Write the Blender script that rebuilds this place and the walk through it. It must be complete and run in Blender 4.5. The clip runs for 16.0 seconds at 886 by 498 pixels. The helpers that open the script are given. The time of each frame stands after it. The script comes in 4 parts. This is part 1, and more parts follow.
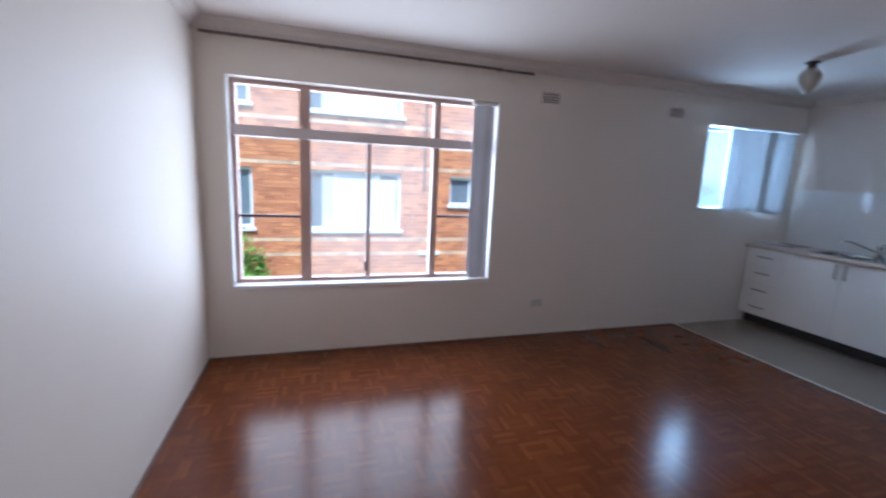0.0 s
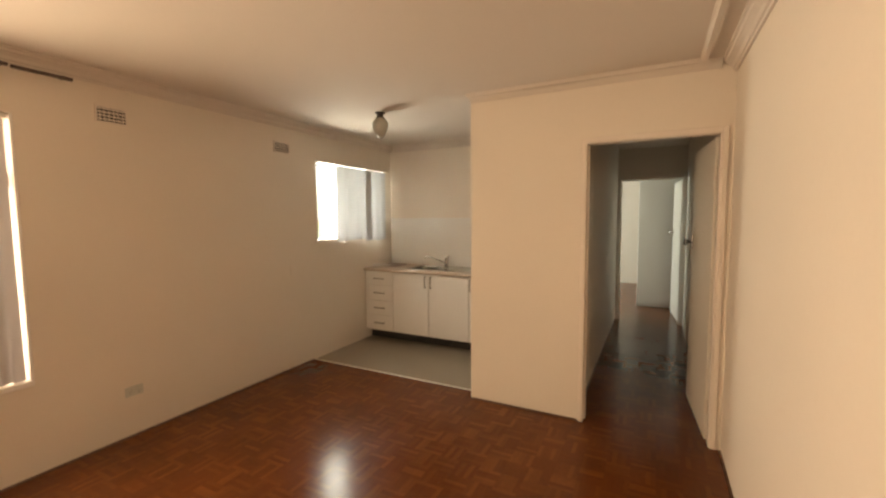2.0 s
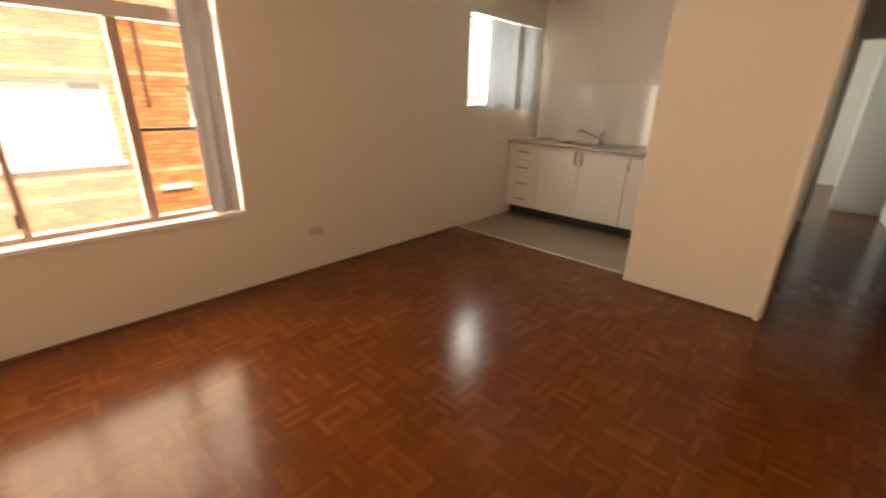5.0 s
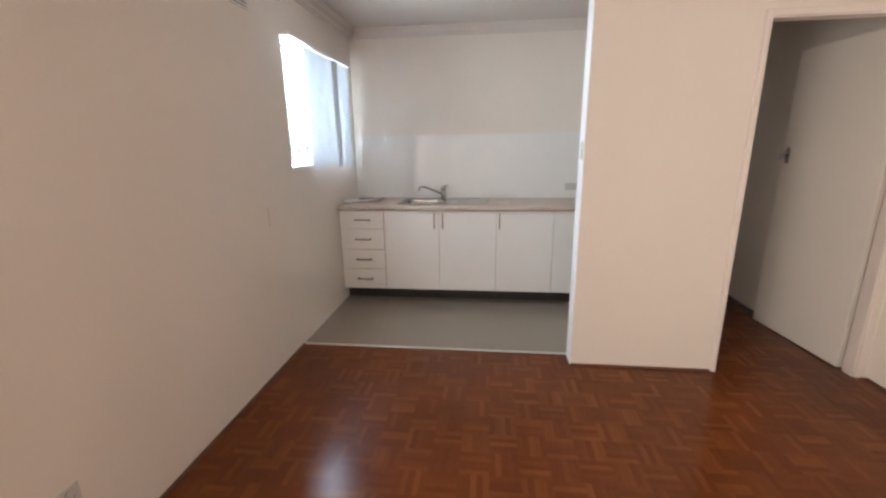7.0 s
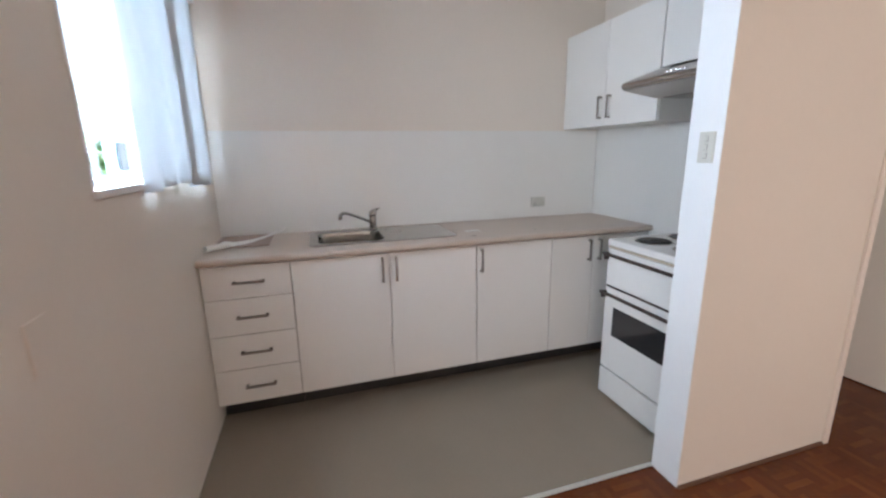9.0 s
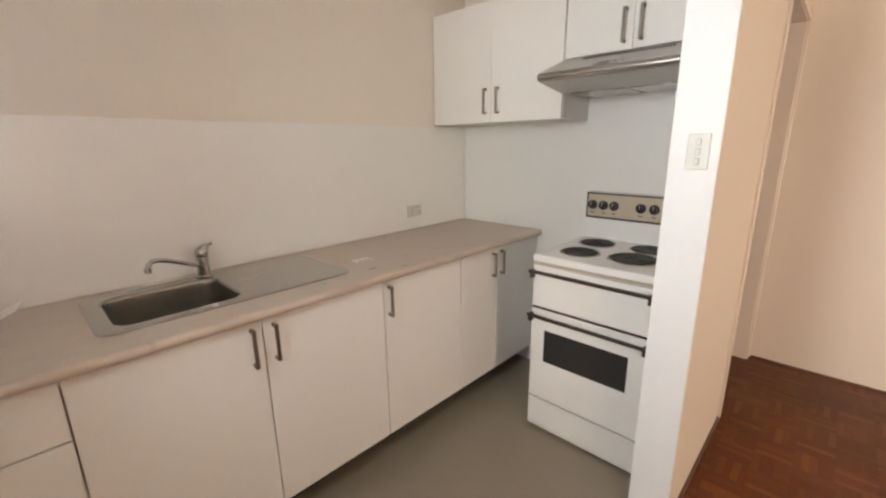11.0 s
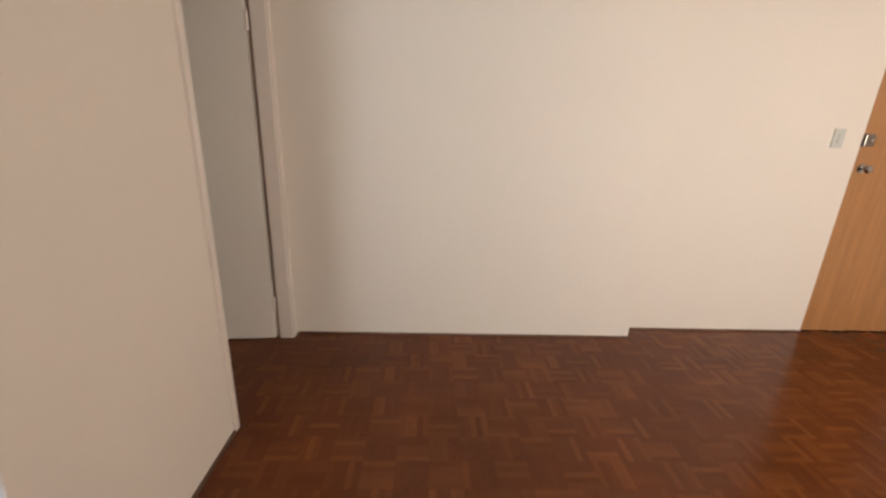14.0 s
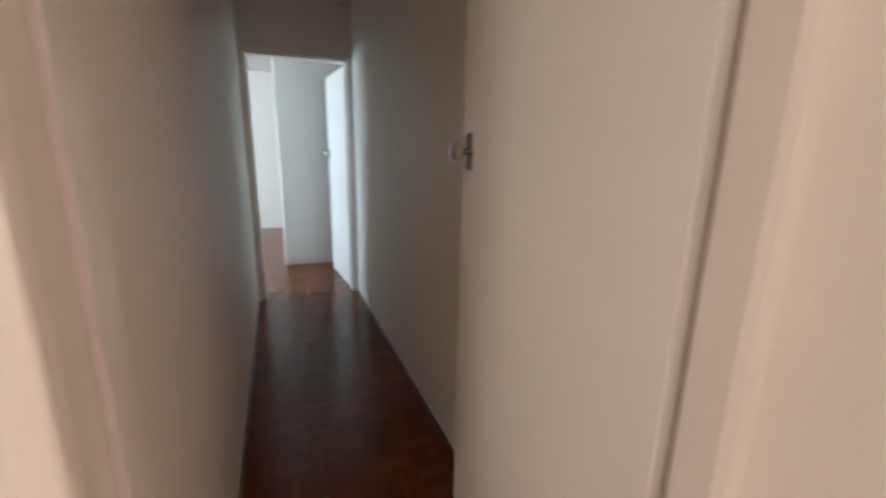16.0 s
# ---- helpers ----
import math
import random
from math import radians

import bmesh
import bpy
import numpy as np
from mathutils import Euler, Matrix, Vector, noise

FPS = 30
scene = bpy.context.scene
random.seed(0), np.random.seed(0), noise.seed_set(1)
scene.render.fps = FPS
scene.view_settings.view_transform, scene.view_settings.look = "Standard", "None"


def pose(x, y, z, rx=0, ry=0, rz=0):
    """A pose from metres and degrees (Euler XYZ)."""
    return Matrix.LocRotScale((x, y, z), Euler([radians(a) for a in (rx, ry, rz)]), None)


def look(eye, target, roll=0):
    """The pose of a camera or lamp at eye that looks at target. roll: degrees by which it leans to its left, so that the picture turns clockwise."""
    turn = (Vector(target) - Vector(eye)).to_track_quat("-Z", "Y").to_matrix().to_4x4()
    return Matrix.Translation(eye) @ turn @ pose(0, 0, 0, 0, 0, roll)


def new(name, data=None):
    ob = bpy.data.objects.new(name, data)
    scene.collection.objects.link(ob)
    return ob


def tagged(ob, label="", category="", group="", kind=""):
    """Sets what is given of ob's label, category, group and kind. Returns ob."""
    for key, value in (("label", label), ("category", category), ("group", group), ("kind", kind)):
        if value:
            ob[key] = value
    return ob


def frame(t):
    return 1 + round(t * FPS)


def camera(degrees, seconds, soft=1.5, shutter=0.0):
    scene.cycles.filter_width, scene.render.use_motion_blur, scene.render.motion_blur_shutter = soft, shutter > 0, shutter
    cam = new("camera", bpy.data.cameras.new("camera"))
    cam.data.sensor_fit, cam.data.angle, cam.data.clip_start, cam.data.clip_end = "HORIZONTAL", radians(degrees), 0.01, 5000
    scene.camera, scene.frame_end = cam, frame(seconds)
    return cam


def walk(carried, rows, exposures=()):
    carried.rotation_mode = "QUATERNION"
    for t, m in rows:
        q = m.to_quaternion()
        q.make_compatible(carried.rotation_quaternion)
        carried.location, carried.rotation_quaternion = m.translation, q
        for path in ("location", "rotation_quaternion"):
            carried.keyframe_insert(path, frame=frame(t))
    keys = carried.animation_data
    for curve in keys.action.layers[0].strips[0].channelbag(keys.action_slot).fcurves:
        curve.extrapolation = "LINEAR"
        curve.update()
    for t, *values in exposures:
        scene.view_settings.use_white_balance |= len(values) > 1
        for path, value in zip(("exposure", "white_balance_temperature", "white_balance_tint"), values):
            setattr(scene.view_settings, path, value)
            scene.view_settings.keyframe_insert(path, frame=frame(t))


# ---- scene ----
cam = camera(94.0, 16.0, soft=2.3, shutter=0.35)
PATH = [
    (0, (0.801, -3.405, 1.478), (1.388, -1.523, 1.137), 2.6),
    (0.5, (0.841, -3.282, 1.431), (1.964, -1.672, 1.048), 0.3),
    (1, (0.949, -3.228, 1.45), (2.478, -2.009, 1.03), 0.5),
    (1.5, (1.15, -3.238, 1.464), (2.855, -2.244, 1.144), -0.1),
    (2, (1.311, -3.243, 1.529), (3.085, -2.331, 1.375), -0.4),
    (2.5, (1.288, -3.188, 1.565), (2.856, -1.948, 1.497), -2.1),
    (3, (1.238, -3.162, 1.567), (2.576, -1.677, 1.482), -1.1),
    (3.5, (1.203, -3.202, 1.517), (2.19, -1.469, 1.363), -0.5),
    (4, (1.188, -3.21, 1.473), (1.924, -1.382, 1.127), 0.6),
    (4.5, (1.183, -3.157, 1.409), (2.144, -1.498, 0.839), 1.6),
    (5, (1.21, -2.911, 1.353), (2.585, -1.632, 0.665), 1.3),
    (7.5, (2.213, -1.069, 1.435), (4.165, -0.939, 1.017), -0.8),
    (8, (2.582, -0.866, 1.397), (4.547, -0.839, 1.021), -0.5),
    (8.5, (2.933, -0.64, 1.406), (4.863, -0.959, 0.989), -1.2),
    (9, (3.329, -0.556, 1.375), (5.191, -1.13, 0.922), -0.9),
    (9.5, (3.649, -0.485, 1.375), (5.34, -1.403, 0.828), -0.8),
    (10, (3.908, -0.417, 1.414), (5.424, -1.604, 0.871), -1.8),
    (12.5, (4.223, -0.421, 1.384), (5.467, -1.903, 0.875), 0.8),
    (13, (3.988, -0.486, 1.315), (5.076, -2.028, 0.653), 0.9),
    (13.5, (3.691, -0.736, 1.309), (4.024, -2.586, 0.627), 0.8),
    (14, (3.59, -1.227, 1.362), (3.513, -3.133, 0.761), 2.0),
    (14.5, (3.429, -1.689, 1.352), (3.808, -3.575, 0.808), 0.7),
    (15, (3.572, -2.212, 1.353), (4.404, -3.936, 0.772), 3.4),
    (15.5, (3.734, -2.631, 1.298), (5.09, -4.009, 0.786), 2.5),
    (16, (4.066, -2.961, 1.31), (5.873, -3.684, 0.853), 1.1),
]
EXPOSURES = [(0.0, 0.30, 4650, 6), (0.5, 0.45, 5900, 9), (1.0, 0.55, 9000, 12), (1.5, 0.78, 10700, 12), (2.0, 1.0, 10500, 12), (2.5, 0.95, 9600, 12),
             (3.0, 0.78, 8300, 9), (3.5, 0.5, 6750, 4), (4.0, 0.40, 6650, 4), (4.5, 0.5, 7300, 8), (5.0, 0.80, 9300, 12), (6.2, 1.15, 7400, 11), (7.5, 1.53, 5950, 7), (8.0, 1.4, 5950, 7),
             (8.5, 1.3, 5950, 8), (9.0, 1.27, 5950, 9), (9.5, 1.42, 6850, 9), (10.0, 1.52, 6800, 9), (11.2, 1.35, 7800, 13), (12.5, 1.33, 8500, 14), (13.0, 1.42, 6500, 12), (13.5, 1.3, 6100, 10), (14.0, 1.0, 6450, 6), (14.5, 0.98, 6500, 5), (15.0, 1.07, 6600, 7), (15.5, 1.12, 6000, 9), (16.0, 1.58, 6400, 10)]
walk(cam, [(t, look(eye, target, roll)) for t, eye, target, roll in PATH], EXPOSURES)

# ---- world, sun, exposure ----
world = bpy.data.worlds.new("sky")
scene.world = world
world.use_nodes = True
wn = world.node_tree.nodes
sky = wn.new("ShaderNodeTexSky")
sky.sky_type, sky.sun_disc = "NISHITA", False
sky.sun_elevation, sky.sun_rotation = radians(56), radians(200)
sky.dust_density = 2.0
world.node_tree.links.new(sky.outputs[0], wn["Background"].inputs[0])
wn["Background"].inputs[1].default_value = 0.15
sun = new("sun", bpy.data.lights.new("sun", "SUN"))
sun.data.energy, sun.data.angle, sun.data.color = 5.0, radians(0.5), (1.0, 0.95, 0.87)
sun.matrix_world = look((-3.0, -8.5, 13.0), (0, 0, 0))


def window_light(name, x, z, y, w, h, watts, colour):
    """An area lamp in a window's opening that stands in for the sky's light, facing into the room."""
    a = new(name, bpy.data.lights.new(name, "AREA"))
    a.data.shape, a.data.size, a.data.size_y, a.data.energy, a.data.color = "RECTANGLE", w, h, watts, colour
    a.data.spread = radians(178)
    a.matrix_world = look((x, y, z), (x, y - 1.0, z))


window_light("window_light_living", 1.25, 1.34, 0.205, 2.10, 1.54, 58.0, (1.0, 0.915, 0.85))
window_light("window_light_kitchen", 5.24, 1.70, 0.225, 1.14, 0.82, 52.0, (0.76, 0.88, 1.0))
window_light("window_light_bedroom", 9.5, 1.45, 0.205, 2.14, 1.24, 66.0, (0.58, 0.80, 1.0))


# ---- materials ----
def mat(name, base, rough=0.5, metal=0.0, vary=0.06, scale=3.0, grain=60.0, bump=0.05, spec=0.5, coat=0.0, stretch=(1, 1, 1), piece=0.0, skew=1.0):
    """A procedural surface: large blotches, fine grain, fine relief; piece: tone shift from piece to piece."""
    m = bpy.data.materials.new(name)
    m.use_nodes = True
    n, k = m.node_tree.nodes, m.node_tree.links
    p = n["Principled BSDF"]
    p.inputs["Metallic"].default_value = metal
    p.inputs["Specular IOR Level"].default_value = spec
    p.inputs["Coat Weight"].default_value = coat
    p.inputs["Coat Roughness"].default_value = 0.12
    tc, mp = n.new("ShaderNodeTexCoord"), n.new("ShaderNodeMapping")
    mp.inputs["Scale"].default_value = stretch
    k.new(tc.outputs["Object"], mp.inputs[0])
    big, fine = n.new("ShaderNodeTexNoise"), n.new("ShaderNodeTexNoise")
    big.inputs["Scale"].default_value, big.inputs["Detail"].default_value = scale, 4
    fine.inputs["Scale"].default_value, fine.inputs["Detail"].default_value = grain, 3
    k.new(mp.outputs[0], big.inputs[0])
    k.new(mp.outputs[0], fine.inputs[0])
    add = n.new("ShaderNodeMath")
    add.operation = "MULTIPLY_ADD"
    add.inputs[1].default_value = 0.45
    k.new(fine.outputs["Fac"], add.inputs[0])
    k.new(big.outputs["Fac"], add.inputs[2])
    val = n.new("ShaderNodeMapRange")
    val.inputs["From Min"].default_value, val.inputs["From Max"].default_value = 0.35, 1.1
    val.inputs["To Min"].default_value, val.inputs["To Max"].default_value = 1 - vary, 1 + vary
    k.new(add.outputs[0], val.inputs["Value"])
    hsv = n.new("ShaderNodeHueSaturation")
    hsv.inputs["Color"].default_value = (*base, 1)
    if piece:
        info = n.new("ShaderNodeObjectInfo")
        geo = n.new("ShaderNodeNewGeometry")
        both = n.new("ShaderNodeMath")
        both.operation = "ADD"
        k.new(info.outputs["Random"], both.inputs[0])
        k.new(geo.outputs["Random Per Island"], both.inputs[1])
        wrap = n.new("ShaderNodeMath")
        wrap.operation = "FRACT"
        k.new(both.outputs[0], wrap.inputs[0])
        lean = n.new("ShaderNodeMath")
        lean.operation = "POWER"
        lean.inputs[1].default_value = skew
        k.new(wrap.outputs[0], lean.inputs[0])
        tone = n.new("ShaderNodeMapRange")
        tone.inputs["To Min"].default_value, tone.inputs["To Max"].default_value = 1 - piece, 1 + piece
        k.new(lean.outputs[0], tone.inputs["Value"])
        mul = n.new("ShaderNodeMath")
        mul.operation = "MULTIPLY"
        k.new(val.outputs[0], mul.inputs[0])
        k.new(tone.outputs[0], mul.inputs[1])
        k.new(mul.outputs[0], hsv.inputs["Value"])
        hue = n.new("ShaderNodeMapRange")
        hue.inputs["To Min"].default_value, hue.inputs["To Max"].default_value = 0.5 - 0.02 * piece, 0.5 + 0.02 * piece
        k.new(wrap.outputs[0], hue.inputs["Value"])
        k.new(hue.outputs[0], hsv.inputs["Hue"])
    else:
        k.new(val.outputs[0], hsv.inputs["Value"])
    k.new(hsv.outputs[0], p.inputs["Base Color"])
    rr = n.new("ShaderNodeMapRange")
    rr.inputs["To Min"].default_value, rr.inputs["To Max"].default_value = max(0.02, rough * 0.8), min(1, rough * 1.2)
    k.new(big.outputs["Fac"], rr.inputs["Value"])
    k.new(rr.outputs[0], p.inputs["Roughness"])
    if bump:
        b = n.new("ShaderNodeBump")
        b.inputs["Strength"].default_value, b.inputs["Distance"].default_value = bump, 0.004
        k.new(add.outputs[0], b.inputs["Height"])
        k.new(b.outputs[0], p.inputs["Normal"])
    return m


def glass_mat(name, tint=(0.97, 0.98, 0.98)):
    """Thin clear window glass: mostly see-through, with a weak mirror."""
    m = bpy.data.materials.new(name)
    m.use_nodes = True
    n, k = m.node_tree.nodes, m.node_tree.links
    t, g, mix = n.new("ShaderNodeBsdfTransparent"), n.new("ShaderNodeBsdfGlossy"), n.new("ShaderNodeMixShader")
    t.inputs[0].default_value = (*tint, 1)
    g.inputs["Roughness"].default_value = 0.01
    fr = n.new("ShaderNodeFresnel")
    fr.inputs[0].default_value = 1.3
    cap = n.new("ShaderNodeMath")
    cap.operation = "MINIMUM"
    cap.inputs[1].default_value = 0.12
    k.new(fr.outputs[0], cap.inputs[0])
    k.new(cap.outputs[0], mix.inputs[0])
    k.new(t.outputs[0], mix.inputs[1])
    k.new(g.outputs[0], mix.inputs[2])
    k.new(mix.outputs[0], n["Material Output"].inputs[0])
    return m


def dusty_mat(name, dust):
    """Window glass under a pale film of dust and salt that scatters part of the daylight."""
    m = glass_mat(name)
    n, k = m.node_tree.nodes, m.node_tree.links
    clear = n["Material Output"].inputs[0].links[0].from_socket
    tr, mix = n.new("ShaderNodeBsdfTranslucent"), n.new("ShaderNodeMixShader")
    tr.inputs[0].default_value = (0.84, 0.84, 0.84, 1)
    tc, noise, share = n.new("ShaderNodeTexCoord"), n.new("ShaderNodeTexNoise"), n.new("ShaderNodeMapRange")
    noise.inputs["Scale"].default_value, noise.inputs["Detail"].default_value = 3.0, 5
    share.inputs["To Min"].default_value, share.inputs["To Max"].default_value = dust * 0.7, dust * 1.3
    k.new(tc.outputs["Object"], noise.inputs[0])
    k.new(noise.outputs["Fac"], share.inputs["Value"])
    k.new(share.outputs[0], mix.inputs[0])
    k.new(clear, mix.inputs[1])
    k.new(tr.outputs[0], mix.inputs[2])
    k.new(mix.outputs[0], n["Material Output"].inputs[0])
    return m


def cloth_mat(name, base, through_share=0.4):
    """Blind fabric: part of the daylight shines through it."""
    m = mat(name, base, 0.8, vary=0.04, scale=6, grain=400, bump=0.1, spec=0.2)
    n, k = m.node_tree.nodes, m.node_tree.links
    tr, mix = n.new("ShaderNodeBsdfTranslucent"), n.new("ShaderNodeMixShader")
    tr.inputs[0].default_value = (*base, 1)
    mix.inputs[0].default_value = through_share
    k.new(n["Principled BSDF"].outputs[0], mix.inputs[1])
    k.new(tr.outputs[0], mix.inputs[2])
    k.new(mix.outputs[0], n["Material Output"].inputs[0])
    return m


WALL = mat("wall_paint", (0.77, 0.70, 0.62), 0.55, vary=0.03, scale=1.2, grain=45, bump=0.12, spec=0.35)
# wall paint made paler and bluer: kitchen window light put into the colour
NIB_LIT = mat("window_lit_end_paint", (0.78, 0.80, 0.82), 0.45, vary=0.03, scale=2, grain=45, bump=0.08, spec=0.4)
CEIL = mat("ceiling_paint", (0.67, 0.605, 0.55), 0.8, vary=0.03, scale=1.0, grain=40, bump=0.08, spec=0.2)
TRIM = mat("trim_gloss_paint", (0.78, 0.70, 0.63), 0.3, vary=0.04, scale=4, grain=30, bump=0.06)
DOOR = mat("door_gloss_paint", (0.78, 0.73, 0.66), 0.35, vary=0.03, scale=2, grain=30, bump=0.06)
PARQUET = mat("parquet_wood", (0.142, 0.039, 0.011), 0.20, vary=0.26, scale=2.8, grain=42, bump=0.015, spec=0.25, piece=0.18, skew=3.0)
SUBFLOOR = mat("parquet_joint", (0.07, 0.02, 0.007), 0.6, vary=0.2)
VINYL = mat("vinyl_floor", (0.262, 0.218, 0.168), 0.30, vary=0.09, scale=2.5, grain=90, bump=0.04)
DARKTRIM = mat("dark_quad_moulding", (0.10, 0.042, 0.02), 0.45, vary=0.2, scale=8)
# brown tone that stands in for shade in the hinge gap
REBATE_SHADE = mat("rebate_gap_shade", (0.36, 0.26, 0.20), 0.7, vary=0.2, scale=8)
STRIP = mat("aluminium_edge_strip", (0.75, 0.74, 0.70), 0.35, metal=0.8, vary=0.1)
LAMINATE = mat("white_laminate", (0.82, 0.80, 0.77), 0.38, vary=0.02, scale=2, bump=0.02)
CARCASS = mat("white_carcass", (0.72, 0.70, 0.66), 0.5, vary=0.03)
PLINTH = mat("black_plinth", (0.03, 0.028, 0.026), 0.5, vary=0.2)
BENCH = mat("beige_laminate_benchtop", (0.52, 0.42, 0.345), 0.3, vary=0.10, scale=14, grain=220, bump=0.03)
SPLASH = mat("white_gloss_splashback", (0.80, 0.79, 0.76), 0.06, vary=0.02, scale=1.5, grain=6, bump=0.015, spec=0.6)
STEEL = mat("stainless_steel", (0.50, 0.49, 0.47), 0.26, metal=1.0, vary=0.05, scale=5, grain=150, bump=0.0)
WINALU = mat("kitchen_frame_paint", (0.22, 0.28, 0.32), 0.4, vary=0.05, scale=6)
# darker copy of the sink steel: the bowl's dark inner reflections as colour
BOWLSTEEL_SHADED = mat("shaded_bowl_steel", (0.34, 0.33, 0.31), 0.2, metal=1.0, vary=0.08, scale=9, grain=120, bump=0.004)
PIPEBROWN = mat("brown_pipe_paint", (0.13, 0.065, 0.04), 0.5, vary=0.15, scale=4)
CHROME = mat("chrome", (0.52, 0.51, 0.50), 0.1, metal=1.0, vary=0.05, bump=0.0)
NICKEL = mat("brushed_nickel_handle", (0.31, 0.28, 0.25), 0.3, metal=1.0, vary=0.08, grain=200)
ENAMEL = mat("white_stove_enamel", (0.82, 0.81, 0.79), 0.18, vary=0.03, scale=5, bump=0.02, spec=0.6)
BROWN = mat("dark_brown_handle", (0.045, 0.03, 0.025), 0.35, vary=0.2)
BEIGE = mat("beige_control_panel", (0.50, 0.42, 0.32), 0.4, vary=0.05)
BLACKPL = mat("black_plastic", (0.02, 0.02, 0.02), 0.35, vary=0.2)
OVENGLASS = mat("smoked_oven_glass", (0.03, 0.03, 0.032), 0.06, vary=0.1, spec=0.7)
COIL = mat("hotplate_iron", (0.035, 0.033, 0.032), 0.5, vary=0.25, grain=120)
PLASTIC = mat("white_switch_plastic", (0.56, 0.56, 0.51), 0.3, vary=0.03)
DARKSLOT = mat("dark_slot", (0.02, 0.018, 0.016), 0.8, vary=0.1)
METALGREY = mat("hood_metal", (0.44, 0.41, 0.38), 0.33, metal=0.9, vary=0.08, scale=4, grain=160)
BRASS = mat("brass_rim", (0.62, 0.46, 0.24), 0.3, metal=1.0, vary=0.1)
OPAL = mat("opal_glass", (0.38, 0.35, 0.30), 0.2, vary=0.04, spec=0.6)
PAPER = mat("white_paper", (0.80, 0.79, 0.76), 0.7, vary=0.03, grain=120)
MATBROWN = mat("brown_brochure", (0.30, 0.21, 0.16), 0.45, vary=0.15, scale=8)
ENTRYWOOD = mat("varnished_pine_door", (0.40, 0.19, 0.075), 0.35, vary=0.22, scale=3, grain=30, stretch=(9, 9, 0.6))
RAIL = mat("curtain_rail_brown", (0.10, 0.07, 0.055), 0.4, metal=0.3, vary=0.15)
TRANSOM = mat("window_transom_paint", (0.62, 0.54, 0.52), 0.45, vary=0.06, scale=6)
WINPAINT = mat("window_frame_paint", (0.46, 0.31, 0.26), 0.45, vary=0.06, scale=6)
WINWHITE = mat("window_sill_paint", (0.82, 0.80, 0.78), 0.4, vary=0.04, scale=5)
WINDARK = mat("window_dark_bar", (0.09, 0.06, 0.055), 0.45, vary=0.15)
GLASS = glass_mat("window_glass")
DUSTY = dusty_mat("dusty_window_glass", 0.030)
BLINDGREY = cloth_mat("grey_blind_fabric", (0.60, 0.60, 0.63), 0.14)
BLINDWHITE = cloth_mat("white_blind_fabric", (0.68, 0.70, 0.72), 0.20)
BRICK = mat("orange_brick", (0.58, 0.23, 0.10), 0.85, vary=0.18, scale=2, grain=80, bump=0.3, piece=0.22, spec=0.2)
PALEBRICK = mat("sandy_brick", (0.66, 0.44, 0.27), 0.85, vary=0.18, scale=2, grain=80, bump=0.3, piece=0.2, spec=0.2)
MORTAR = mat("brick_mortar", (0.58, 0.45, 0.33), 0.9, vary=0.1)
OUTWHITE = mat("outside_white_paint", (0.80, 0.80, 0.79), 0.5, vary=0.05)
OUTBLIND = mat("outside_window_blind", (0.74, 0.75, 0.76), 0.6, vary=0.05)
OUTGLASS = mat("outside_window_glass", (0.16, 0.18, 0.20), 0.05, vary=0.2, spec=0.8)
LEAF = mat("shrub_leaves", (0.21, 0.36, 0.05), 0.5, vary=0.35, scale=3, piece=0.5, spec=0.3)
LEAFRED = mat("shrub_red_tips", (0.38, 0.10, 0.05), 0.5, vary=0.3, piece=0.3, spec=0.3)
BARK = mat("bark", (0.12, 0.08, 0.055), 0.9, vary=0.3, scale=9, bump=0.4)
GRASS = mat("lawn", (0.09, 0.14, 0.04), 0.95, vary=0.4, scale=0.6, grain=30, bump=0.4)
ROOF = mat("terracotta_roof", (0.30, 0.13, 0.08), 0.8, vary=0.2, scale=2)


# ---- building helpers ----
ORIGIN = {}


def thing(name, loc, label, category, group=""):
    ob = new(name)
    ob.location = loc
    ob.empty_display_size = 0.05
    ORIGIN[ob.name] = Vector(loc)
    return tagged(ob, label, category, group)


def part(name, bm, material, parent=None, label="", smooth=False):
    """Links a bmesh, drawn in world metres, as one mesh object under a thing or a part."""
    if parent is not None:
        o = ORIGIN[parent.name]
        bmesh.ops.translate(bm, verts=bm.verts, vec=-o)
    me = bpy.data.meshes.new(name)
    bmesh.ops.recalc_face_normals(bm, faces=bm.faces)
    bm.to_mesh(me)
    bm.free()
    me.materials.append(material)
    if smooth:
        me.polygons.foreach_set("use_smooth", [True] * len(me.polygons))
        me.set_sharp_from_angle(angle=radians(40))
    ob = new(name, me)
    if parent is not None:
        ob.parent = parent
        ORIGIN[ob.name] = ORIGIN[parent.name]
    if label:
        ob["label"] = label
    return ob


def structure(name, bm, material, label, category, smooth=False):
    ob = part(name, bm, material, None, "", smooth)
    ORIGIN[ob.name] = Vector((0, 0, 0))
    return tagged(ob, label, category, "", "structure")


def box(x0, x1, y0, y1, z0, z1, bevel=0.0, bm=None, seg=2):
    """A box, its edges rounded by bevel, added to bm."""
    own = bmesh.new()
    bmesh.ops.create_cube(own, size=1.0)
    for v in own.verts:
        v.co = Vector(((x0 + x1) / 2 + v.co.x * abs(x1 - x0), (y0 + y1) / 2 + v.co.y * abs(y1 - y0), (z0 + z1) / 2 + v.co.z * abs(z1 - z0)))
    if bevel:
        bmesh.ops.bevel(own, geom=own.edges[:], offset=bevel, segments=seg, affect="EDGES", profile=0.5, clamp_overlap=True)
    return merge(own, bm)


def merge(own, bm):
    if bm is None:
        return own
    idx = {v: bm.verts.new(v.co) for v in own.verts}
    for f in own.faces:
        bm.faces.new([idx[v] for v in f.verts])
    own.free()
    return bm


